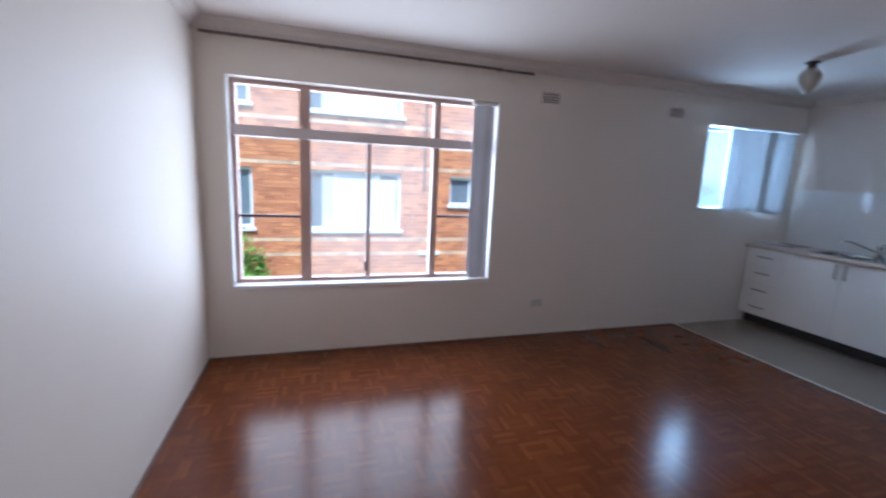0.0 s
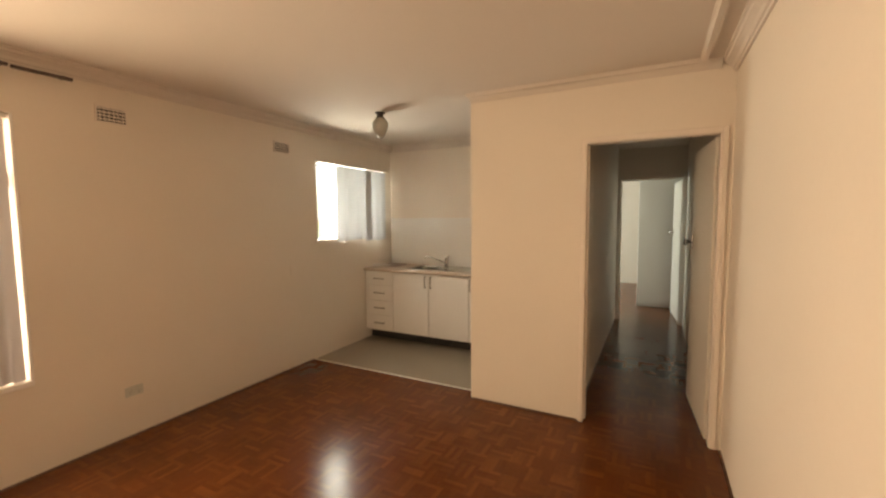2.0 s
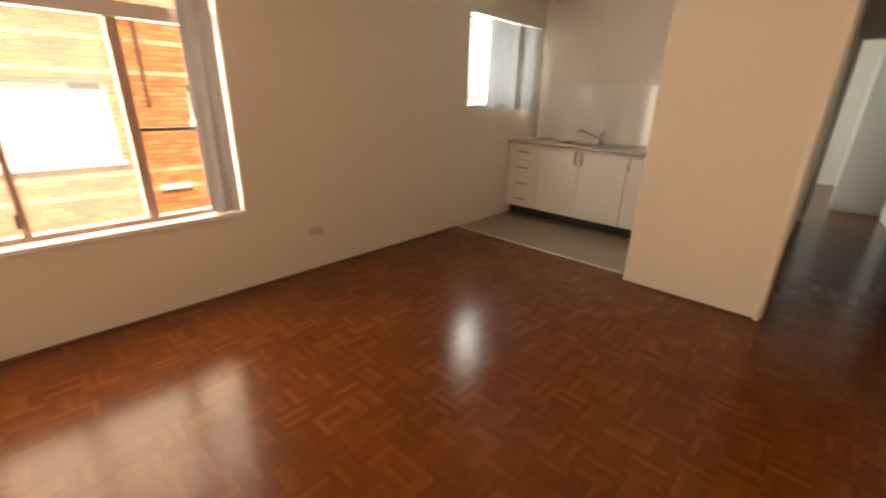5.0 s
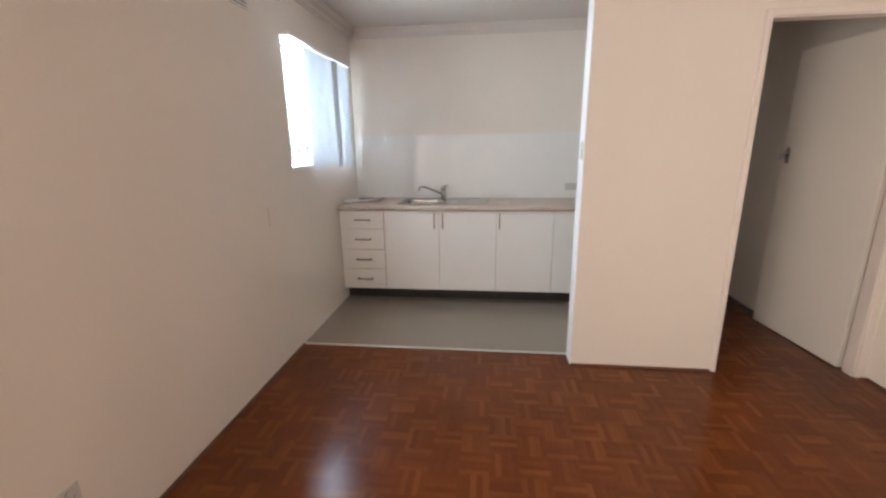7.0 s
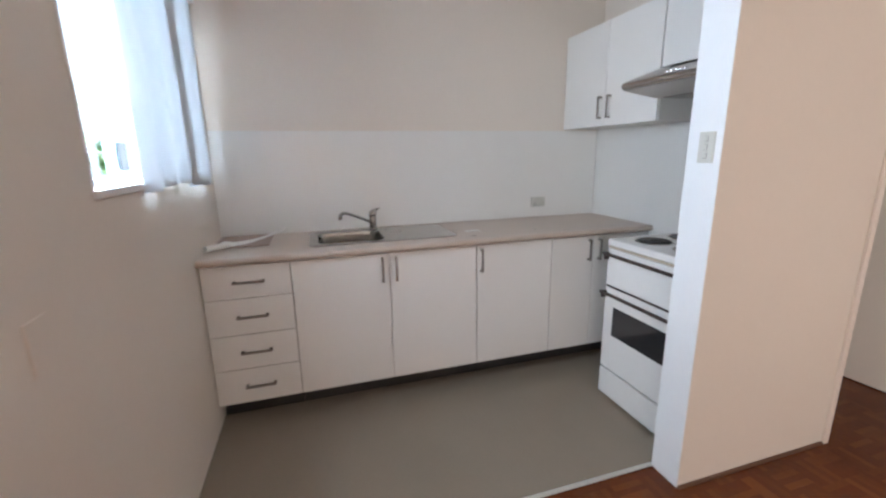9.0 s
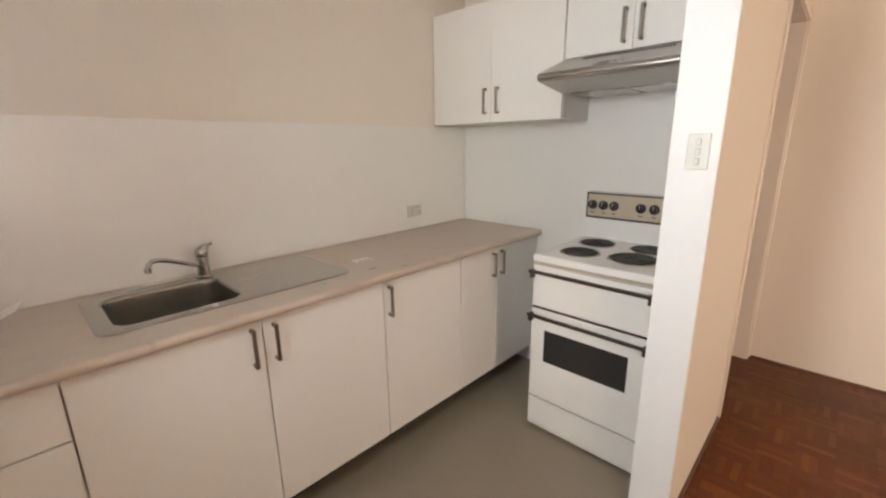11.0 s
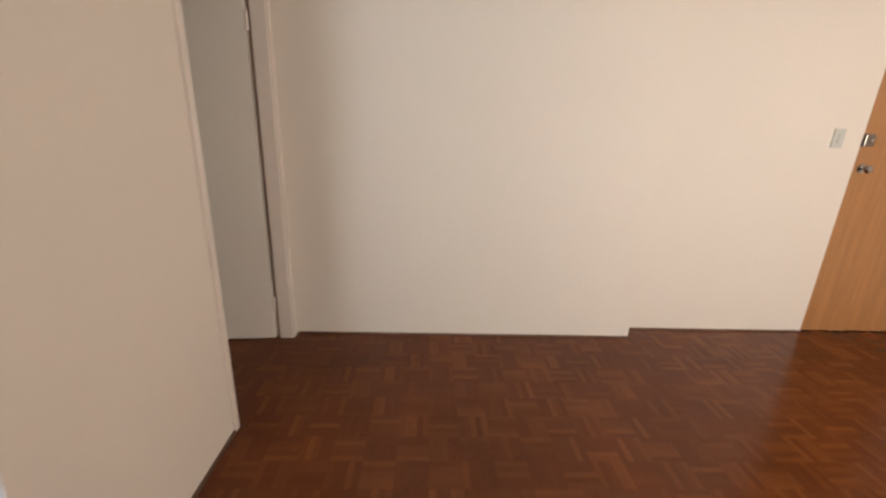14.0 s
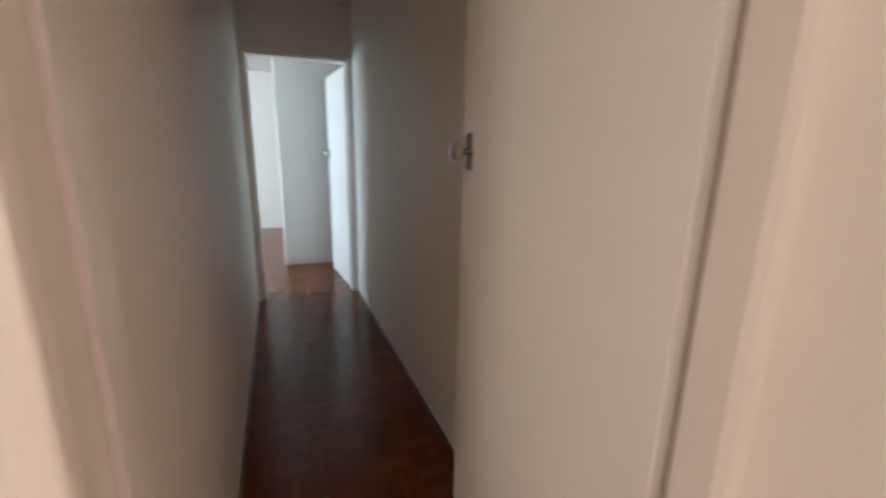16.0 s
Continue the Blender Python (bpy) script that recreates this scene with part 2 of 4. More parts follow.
def tube(p0, p1, r0, r1=None, seg=16, bm=None, caps=True):
    """A round bar from p0 to p1."""
    r1 = r0 if r1 is None else r1
    own = bmesh.new()
    p0, p1 = Vector(p0), Vector(p1)
    way = p1 - p0
    q = way.to_track_quat("Z", "Y").to_matrix()
    rings = []
    for p, r in ((p0, r0), (p1, r1)):
        rings.append([own.verts.new(p + q @ Vector((r * math.cos(2 * math.pi * i / seg), r * math.sin(2 * math.pi * i / seg), 0))) for i in range(seg)])
    for i in range(seg):
        j = (i + 1) % seg
        own.faces.new((rings[0][i], rings[0][j], rings[1][j], rings[1][i]))
    if caps:
        own.faces.new(rings[0][::-1])
        own.faces.new(rings[1])
    return merge(own, bm)


def bent(points, r, seg=10, bm=None):
    """A round bar along several points."""
    own = bmesh.new()
    pts = [Vector(p) for p in points]
    rings = []
    for i, p in enumerate(pts):
        way = pts[min(i + 1, len(pts) - 1)] - pts[max(i - 1, 0)]
        q = way.to_track_quat("Z", "Y").to_matrix()
        rings.append([own.verts.new(p + q @ Vector((r * math.cos(2 * math.pi * a / seg), r * math.sin(2 * math.pi * a / seg), 0))) for a in range(seg)])
    for a, b in zip(rings, rings[1:]):
        for i in range(seg):
            j = (i + 1) % seg
            own.faces.new((a[i], a[j], b[j], b[i]))
    own.faces.new(rings[0][::-1])
    own.faces.new(rings[-1])
    return merge(own, bm)


def lathe(profile, centre, seg=32, bm=None, axis="z"):
    """A turned body; profile: (radius, height) from one end to the other, about an axis through centre."""
    own = bmesh.new()
    c = Vector(centre)
    rings = []
    for r, h in profile:
        ring = []
        for i in range(seg):
            a = 2 * math.pi * i / seg
            u, v = r * math.cos(a), r * math.sin(a)
            d = {"z": Vector((u, v, h)), "y": Vector((u, h, v)), "x": Vector((h, u, v))}[axis]
            ring.append(own.verts.new(c + d))
        rings.append(ring)
    for a, b in zip(rings, rings[1:]):
        for i in range(seg):
            j = (i + 1) % seg
            own.faces.new((a[i], a[j], b[j], b[i]))
    for ring in (rings[0], rings[-1]):
        if (ring[0].co - ring[seg // 2].co).length > 1e-5:
            own.faces.new(ring)
    bmesh.ops.remove_doubles(own, verts=own.verts[:], dist=1e-6)
    return merge(own, bm)


def sweep(profile, axis, a, b, bm=None):
    """A straight moulding: profile points (two numbers) in the plane across axis, from a to b along it."""
    own = bmesh.new()

    def at(p, s):
        return {"x": (s, p[0], p[1]), "y": (p[0], s, p[1]), "z": (p[0], p[1], s)}[axis]
    r0 = [own.verts.new(at(p, a)) for p in profile]
    r1 = [own.verts.new(at(p, b)) for p in profile]
    n = len(profile)
    for i in range(n):
        j = (i + 1) % n
        own.faces.new((r0[i], r0[j], r1[j], r1[i]))
    own.faces.new(r0[::-1])
    own.faces.new(r1)
    return merge(own, bm)


def slab(axis, n0, n1, u0, u1, v0, v1, holes=(), bm=None):
    """A plate with square holes through it. axis: the way it is thick ('x', 'y' or 'z'); u, v: its other two axes in order."""
    own = bmesh.new()
    us = sorted({u0, u1, *[c for h in holes for c in h[:2] if u0 < c < u1]})
    vs = sorted({v0, v1, *[c for h in holes for c in h[2:] if v0 < c < v1]})

    def solid(i, j):
        if not (0 <= i < len(us) - 1 and 0 <= j < len(vs) - 1):
            return False
        cu, cv = (us[i] + us[i + 1]) / 2, (vs[j] + vs[j + 1]) / 2
        return not any(h[0] < cu < h[1] and h[2] < cv < h[3] for h in holes)
    made = {}

    def vert(i, j, n):
        if (i, j, n) not in made:
            u, v = us[i], vs[j]
            made[i, j, n] = own.verts.new({"x": (n, u, v), "y": (u, n, v), "z": (u, v, n)}[axis])
        return made[i, j, n]
    for i in range(len(us) - 1):
        for j in range(len(vs) - 1):
            if not solid(i, j):
                continue
            for n in (n0, n1):
                own.faces.new([vert(a, b, n) for a, b in ((i, j), (i + 1, j), (i + 1, j + 1), (i, j + 1))])
            for di, dj, e in ((-1, 0, ((i, j), (i, j + 1))), (1, 0, ((i + 1, j), (i + 1, j + 1))), (0, -1, ((i, j), (i + 1, j))), (0, 1, ((i, j + 1), (i + 1, j + 1)))):
                if not solid(i + di, j + dj):
                    (a, b), (c, d) = e
                    own.faces.new((vert(a, b, n0), vert(c, d, n0), vert(c, d, n1), vert(a, b, n1)))
    return merge(own, bm)


def round_rect(x0, x1, y0, y1, r, seg=6):
    pts = []
    for cx, cy, a0 in ((x1 - r, y1 - r, 0), (x0 + r, y1 - r, 90), (x0 + r, y0 + r, 180), (x1 - r, y0 + r, 270)):
        for i in range(seg + 1):
            a = radians(a0 + 90 * i / seg)
            pts.append((cx + r * math.cos(a), cy + r * math.sin(a)))
    return pts


def loft(loops, bm=None, close_last=True, close_first=False):
    """Skins loops of equal length, each a list of 3D points."""
    own = bmesh.new()
    rows = [[own.verts.new(p) for p in loop] for loop in loops]
    for a, b in zip(rows, rows[1:]):
        for i in range(len(a)):
            j = (i + 1) % len(a)
            own.faces.new((a[i], a[j], b[j], b[i]))
    if close_last:
        own.faces.new(rows[-1])
    if close_first:
        own.faces.new(rows[0][::-1])
    return merge(own, bm)


# ---- the setting ----
H = 2.48          # ceiling
EAST = 6.063      # kitchen's end wall
KS = -2.628       # kitchen's south wall
TAN = 4.43        # wall between the living room and the hall
SOUTH = -3.66     # living room's and hall's south wall
HALLN = -2.74     # hall's north wall

ground = structure("ground", slab("z", -2.9, -2.7, -400, 400, -400, 400), GRASS, "green lawn around the apartment buildings", "ground")
structure("floor_slab", slab("z", -0.25, -0.012, -0.12, 11.9, -4.6, 0.24), SUBFLOOR, "dark base under the parquet blocks", "floor")
vinyl = structure("floor_kitchen", slab("z", -0.012, 0.003, 4.57, 6.063, KS, 0.0), VINYL, "plain grey-beige sheet vinyl kitchen floor", "floor")
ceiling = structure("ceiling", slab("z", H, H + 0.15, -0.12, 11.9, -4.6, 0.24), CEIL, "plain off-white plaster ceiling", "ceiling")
wall_n = structure("wall_north", slab("y", 0.0, 0.24, -0.12, 11.9, -0.25, H, [(0.185, 2.32, 0.55, 2.13), (4.65, 5.83, 1.265, 2.13), (8.4, 10.6, 0.8, 2.1)]), WALL, "cream painted outside wall with the windows", "wall")
structure("wall_west", slab("x", -0.12, 0.0, -4.6, 0.0, -0.25, H), WALL, "cream painted side wall of the living room", "wall")
structure("wall_south", slab("y", SOUTH - 0.12, SOUTH, 2.23, TAN + 0.14, -0.25, H), WALL, "cream painted south wall of the living room", "wall")
structure("wall_hall_south", slab("y", SOUTH - 0.12, -3.615, TAN + 0.14, 7.87, -0.25, H), WALL, "cream painted side wall of the hall", "wall")
structure("wall_entry", slab("y", -3.92, -3.78, 0.0, 2.23, -0.25, H, [(0.05, 0.925, -0.012, 2.04)]), WALL, "cream painted recessed wall beside the entry door", "wall")
structure("wall_entry_return", slab("x", 2.23, 2.33, -3.92, -3.78, -0.25, H), WALL, "cream painted return of the recess", "wall")
wall_t = structure("wall_hall", slab("x", TAN, TAN + 0.14, SOUTH, -1.90, -0.25, H, [(-3.622, -2.792, -0.012, 2.052)]), WALL, "cream painted partition with the hall doorway", "wall")
# thin skin on the partition's end, coloured as if lit by the kitchen window
structure("wall_hall_end", box(TAN + 0.001, TAN + 0.139, -1.9005, -1.897, 0.0, H - 0.02, 0.001), NIB_LIT, "partition end with the kitchen window's light put into its colour", "wall")
structure("wall_kitchen_south", slab("y", HALLN, KS, TAN + 0.14, 7.87, -0.25, H), WALL, "cream painted wall behind stove and wall cupboards", "wall")
structure("wall_kitchen_east", slab("x", EAST, EAST + 0.12, KS, 0.0, -0.25, H), WALL, "cream painted wall behind the benchtop", "wall")
structure("wall_hall_end", slab("x", 7.87, 7.99, -4.5, 0.0, -0.25, H, [(-3.575, -2.775, -0.012, 2.045)]), WALL, "painted wall at the hall's end with an open doorway", "wall")
structure("wall_bedroom_south", slab("y", -4.6, -4.5, 7.87, 11.9, -0.25, H), WALL, "pale painted bedroom wall", "wall")
structure("wall_bedroom_east", slab("x", 11.56, 11.9, -4.5, 0.0, -0.25, H), WALL, "pale painted bedroom wall", "wall")
structure("wall_lower_storey", slab("z", -2.7, -0.2501, -0.12, 11.9, -4.6, 0.24), BRICK, "brick storey below the apartment", "wall")
structure("wall_corridor", slab("y", -4.12, -4.0, -0.12, 2.4, -0.25, H), WALL, "plain wall outside the entry door", "wall")


def cornice(name, axis, a, b, wall, sign, size=1.0):
    """Stepped plaster cornice between a wall and the ceiling; sign: the way into the room."""
    prof = [(0, 0), (0.012, 0), (0.016, 0.012), (0.026, 0.016), (0.034, 0.034), (0.052, 0.05), (0.062, 0.055), (0.066, 0.066), (0.078, 0.070), (0.080, 0.08), (0, 0.08)]
    pts = [(wall + sign * p * size, H - (0.08 - q) * size) for p, q in prof]
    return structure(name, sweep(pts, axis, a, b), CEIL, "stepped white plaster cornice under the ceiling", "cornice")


cornice("cornice_north", "x", 0.0, EAST, 0.0, -1)
cornice("cornice_west", "y", -3.78, -0.08, 0.0, 1)
cornice("cornice_hall_wall", "y", SOUTH + 0.08, -1.90, TAN, -1, 0.6)
cornice("cornice_south", "x", 2.23, TAN, SOUTH, 1)


def ceiling_bead(name, axis, a, b, at):
    """A low moulded strip on the ceiling, set in from the cornice."""
    pts = [(at - 0.028, H), (at - 0.028, H - 0.006), (at - 0.020, H - 0.010), (at - 0.012, H - 0.020), (at + 0.012, H - 0.020), (at + 0.020, H - 0.010), (at + 0.028, H - 0.006), (at + 0.028, H)]
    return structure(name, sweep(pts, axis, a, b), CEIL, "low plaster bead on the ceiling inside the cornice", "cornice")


ceiling_bead("bead_south", "x", 0.16, 4.328, -3.484)
ceiling_bead("bead_hall_wall", "y", -3.512, -1.90, 4.356)
cornice("cornice_kitchen_east", "y", KS, -0.08, EAST, -1)
cornice("cornice_kitchen_south", "x", TAN + 0.14, EAST - 0.08, KS, 1)


def quad(name, axis, a, b, wall, sign):
    pts = [(wall, 0.0), (wall + sign * 0.012, 0.0), (wall + sign * 0.011, 0.006), (wall + sign * 0.006, 0.011), (wall, 0.012)]
    return structure(name, sweep(pts, axis, a, b), DARKTRIM, "thin dark stained quad moulding along the floor", "baseboard")


quad("baseboard_north", "x", 0.0, 4.56, 0.0, -1)
quad("baseboard_west", "y", -3.78, -0.012, 0.0, 1)
quad("baseboard_south", "x", 2.23, TAN - 0.02, SOUTH, 1)
quad("baseboard_entry", "x", 0.926, 2.23, -3.78, 1)
quad("baseboard_hall_wall", "y", -2.762, -1.90, TAN, -1)
quad("baseboard_hall_south", "x", TAN + 0.14, 7.85, -3.615, 1)
quad("baseboard_hall_north", "x", TAN + 0.16, 7.85, HALLN, -1)
structure("floor_edge_strip", box(4.558, 4.58, -1.90, -0.001, 0.003, 0.007, 0.0015), STRIP, "worn metal strip where vinyl meets parquet", "trim")


# ---- windows ----
def window_main():
    w = thing("window_1", (1.25, 0.12, 0.55), "large painted timber window with fixed and sliding panes", "window")
    w["kind"] = "structure"
    y0, y1 = 0.10, 0.17
    f = part("window_frame", slab("y", y0, y1, 0.187, 2.318, 0.582, 2.128, [(0.235, 0.685, 1.80, 2.095), (0.765, 1.768, 1.80, 2.095), (1.822, 2.275, 1.80, 2.095), (0.235, 0.685, 0.612, 1.725), (0.765, 1.768, 0.612, 1.725), (1.822, 2.275, 0.612, 1.725)]), WINPAINT, w)
    part("transom", box(0.187, 2.318, y0 - 0.018, y0 + 0.001, 1.722, 1.803, 0.006), TRANSOM, w)
    part("window_sill", box(0.187, 2.318, -0.012, y0 + 0.01, 0.552, 0.585, 0.006), WINWHITE, w, "white painted sill board")
    part("reveal_lining", box(0.187, 0.199, -0.004, y0, 0.586, 2.128, 0.002), WINWHITE, w)
    part("reveal_lining", box(2.306, 2.318, -0.004, y0, 0.586, 2.128, 0.002), WINWHITE, w)
    part("sliding_stile", box(1.205, 1.240, y0 + 0.01, y1 - 0.02, 0.612, 1.725, 0.004), WINPAINT, w)
    part("meeting_rail", box(0.235, 0.685, y0 + 0.02, y0 + 0.045, 1.105, 1.127, 0.003), WINDARK, w, "thin dark sash rail")
    part("meeting_rail", box(1.822, 2.275, y0 + 0.02, y0 + 0.045, 1.124, 1.146, 0.003), WINDARK, w, "thin dark sash rail")
    part("sash_catch", box(1.190, 1.206, y0 - 0.012, y0 + 0.012, 0.66, 0.74, 0.004), WINDARK, w)
    for x0, x1, z0, z1 in ((0.235, 0.685, 1.80, 2.095), (0.765, 1.768, 1.80, 2.095), (1.822, 2.275, 1.80, 2.095), (0.235, 0.685, 0.612, 1.725), (0.765, 1.768, 0.612, 1.725), (1.822, 2.275, 0.612, 1.725)):
        clear = z0 < 1.0 and x1 - x0 < 0.6
        g = part("pane", box(x0, x1, y0 + 0.034, y0 + 0.038, z0, z1), GLASS if clear else DUSTY, w, "" if clear else "dusty pane")
        g.visible_shadow = False
    return w


def window_kitchen():
    w = thing("window_2", (5.24, 0.12, 1.265), "small kitchen window with pale blue-grey sliding sash", "window")
    w["kind"] = "structure"
    y0, y1 = 0.11, 0.142
    holes = [(4.69, 5.12, 1.31, 2.095), (5.185, 5.44, 1.31, 2.095), (5.48, 5.79, 1.31, 2.095)]
    part("window_frame", slab("y", y0, y1, 4.652, 5.828, 1.29, 2.128, holes), WINALU, w)
    part("window_sill", box(4.652, 5.828, -0.01, y0 + 0.01, 1.267, 1.292, 0.005), WINWHITE, w)
    part("reveal_lining", box(4.652, 4.662, -0.003, y0, 1.293, 2.128, 0.002), WINWHITE, w)
    part("sash_catch", box(5.135, 5.165, y0 - 0.03, y0 - 0.001, 1.33, 1.43, 0.005), BLACKPL, w, "black sash catch")
    part("sash_rail", box(5.185, 5.44, y0 + 0.003, y0 + 0.012, 1.70, 1.725, 0.003), WINDARK, w)
    for h in holes:
        g = part("pane", box(h[0], h[1], y0 + 0.015, y0 + 0.019, h[2], h[3]), GLASS, w)
        g.visible_shadow = False
    return w


def window_bedroom():
    w = thing("window_3", (9.5, 0.12, 0.8), "plain bedroom window", "window")
    w["kind"] = "structure"
    holes = [(8.45, 9.47, 0.85, 2.05), (9.53, 10.55, 0.85, 2.05)]
    part("window_frame", slab("y", 0.10, 0.16, 8.402, 10.598, 0.802, 2.098, holes), WINWHITE, w)
    for h in holes:
        g = part("pane", box(h[0], h[1], 0.13, 0.134, h[2], h[3]), GLASS, w)
        g.visible_shadow = False
    return w


window_main()
window_kitchen()
window_bedroom()


def drape(x0, x1, y, z0, z1, folds, depth, seed, thick=0.0016):
    """A hanging fabric panel with soft upright folds and a slightly uneven hem."""
    rng = random.Random(seed)
    own = bmesh.new()
    cols, rows = 8 * folds + 1, 10
    ph = [rng.uniform(0, 6.28) for _ in range(4)]
    lays = []
    for side in (0, 1):
        lay = []
        for r in range(rows):
            g = r / (rows - 1)
            line = []
            for i in range(cols):
                f = i / (cols - 1)
                d = depth * (0.35 + 0.65 * (1 - g)) * (math.sin(2 * math.pi * folds * f + ph[0]) + 0.4 * math.sin(2 * math.pi * folds * 0.5 * f + ph[1]))
                x = x0 + (x1 - x0) * f + 0.008 * (1 - g) * math.sin(9 * f + ph[2])
                z = z0 + (z1 - z0) * g + (0.006 * math.sin(7 * f + ph[3]) if r == 0 else 0)
                line.append(own.verts.new((x, y + d + side * thick, z)))
            lay.append(line)
        lays.append(lay)
    a, b = lays
    for r in range(rows - 1):
        for i in range(cols - 1):
            own.faces.new((a[r][i], a[r][i + 1], a[r + 1][i + 1], a[r + 1][i]))
            own.faces.new((b[r][i], b[r + 1][i], b[r + 1][i + 1], b[r][i + 1]))
        for i in (0, cols - 1):
            own.faces.new((a[r][i], a[r + 1][i], b[r + 1][i], b[r][i]))
    for i in range(cols - 1):
        for r in (0, rows - 1):
            own.faces.new((a[r][i], a[r][i + 1], b[r][i + 1], b[r][i]))
    return own


def blinds():
    b = thing("window_blind", (2.2, 0.05, 0.59), "grey fabric blind drawn aside at the window's end", "blind")
    part("panel", drape(2.105, 2.215, 0.050, 0.590, 2.10, 1, 0.010, 2), BLINDGREY, b, smooth=True)
    part("panel", drape(2.195, 2.285, 0.034, 0.588, 2.10, 1, 0.008, 5), BLINDGREY, b, smooth=True)
    part("headrail", box(2.09, 2.303, 0.02, 0.075, 2.101, 2.126, 0.004), WINWHITE, b)
    k = thing("kitchen_blind", (5.4, -0.02, 1.26), "white fabric blind panels half drawn over the kitchen window", "blind")
    part("panel", drape(4.955, 5.57, -0.024, 1.262, 2.116, 3, 0.012, 3), BLINDWHITE, k, smooth=True)
    part("panel", drape(5.47, 5.885, -0.040, 1.240, 2.116, 2, 0.011, 7), BLINDWHITE, k, smooth=True)
    part("headrail", box(4.655, 5.875, -0.062, 0.0, 2.118, 2.142, 0.004), WINWHITE, k)


blinds()
pl = thing("blank_plate", (4.308, 0.0, 1.008), "small blank wall plate painted over in wall colour", "wall plate")
part("plate", box(4.270, 4.346, -0.006, 0.0, 0.950, 1.066, 0.002), WALL, pl)


# ---- doorways and doors ----
def architrave(name, x, out, y_lo, y_hi, top, w=0.045, d=0.014):
    """Architrave boards on a wall face at x, standing out by d; open at the floor."""
    a = thing(name, (x, (y_lo + y_hi) / 2, 0.0), "cream gloss painted timber architrave round a doorway", "architrave")
    a["kind"] = "structure"
    s = 1 if out > 0 else -1
    for y0, y1 in ((y_lo - w, y_lo), (y_hi, y_hi + w)):
        part("side_board", box(x, x + s * d, max(y0, SOUTH + 0.001), y1, 0.0, top + w, 0.004), TRIM, a)
    part("head_board", box(x, x + s * d, y_lo, y_hi, top, top + w, 0.004), TRIM, a)
    return a


def lining(name, x0, x1, y_lo, y_hi, top, t=0.012):
    a = thing(name, ((x0 + x1) / 2, (y_lo + y_hi) / 2, 0.0), "cream painted door jamb lining with stop bead", "door jamb")
    a["kind"] = "structure"
    for y, s in ((y_lo, 1), (y_hi, -1)):
        part("jamb", box(x0 - 0.001, x1 + 0.001, y + s * 0.0005, y + s * t, 0.0, top - t, 0.002), TRIM, a)
        part("stop_bead", box(x0 + 0.05, x0 + 0.085, y + s * t, y + s * (t + 0.010), 0.0, top - t - 0.01, 0.002), TRIM, a)
    part("head", box(x0 - 0.001, x1 + 0.001, y_lo + 0.0005, y_hi - 0.0005, top - t, top - 0.0005, 0.002), TRIM, a)
    return a


def knob_set(parent, x, y, z, way, mirror=True):
    """Round chrome knob on an oblong plate, on the face whose outward way is +y or -y."""
    part("knob_plate", box(x - 0.018, x + 0.018, y, y + way * 0.004, z - 0.055, z + 0.055, 0.0015), CHROME, parent, "chrome knob plate")
    prof = [(0.010, 0.0), (0.010, 0.022), (0.014, 0.028), (0.025, 0.034), (0.029, 0.044), (0.027, 0.055), (0.016, 0.062), (0.0, 0.064)]
    part("door_knob", lathe([(r, way * h) for r, h in prof], (x, y + way * 0.004, z), 20, axis="y"), CHROME, parent, "round chrome knob", smooth=True)


def hall_door():
    d = thing("door_1", (4.530, -3.576, 0.0), "cream painted flush door standing open into the hall", "door")
    d["kind"] = "structure"
    o = ORIGIN[d.name]
    d.rotation_euler = (0, 0, radians(4.7))
    leaf = part("leaf", box(o.x, o.x + 0.765, o.y - 0.034, o.y, 0.008, 2.03, 0.002), DOOR, d)
    knob_set(d, o.x + 0.716, o.y, 1.312, 1)
    for z in (0.24, 1.80):
        part("hinge", tube((o.x - 0.006, o.y - 0.004, z - 0.045), (o.x - 0.006, o.y - 0.004, z + 0.045), 0.011, seg=10), TRIM, d, "painted butt hinge")
    return d


def far_door():
    d = thing("door_2", (7.96, -3.563, 0.0), "white painted flush bedroom door standing open", "door")
    d["kind"] = "structure"
    o = ORIGIN[d.name]
    d.rotation_euler = (0, 0, radians(5.5))
    part("leaf", box(o.x + 0.003, o.x + 0.765, o.y - 0.036, o.y, 0.008, 2.025, 0.002), DOOR, d)
    knob_set(d, o.x + 0.70, o.y, 1.27, 1)


def entry_door():
    d = thing("door_3", (0.479, -3.80, 0.0), "varnished timber entry door, closed, with lock and knob", "door")
    d["kind"] = "structure"
    part("leaf", box(0.054, 0.920, -3.835, -3.795, 0.006, 2.036, 0.002), ENTRYWOOD, d)
    part("deadlock", box(0.850, 0.915, -3.795, -3.768, 1.285, 1.360, 0.006), NICKEL, d, "grey metal deadlock body")
    part("lock_snib", tube((0.883, -3.768, 1.322), (0.883, -3.757, 1.322), 0.011), CHROME, d)
    part("knob_rose", tube((0.855, -3.795, 1.15), (0.855, -3.790, 1.15), 0.03, seg=24), CHROME, d)
    prof = [(0.010, 0.0), (0.010, 0.02), (0.024, 0.03), (0.027, 0.042), (0.018, 0.054), (0.0, 0.056)]
    part("door_knob", lathe(prof, (0.855, -3.79, 1.15), 20, axis="y"), CHROME, d, smooth=True)


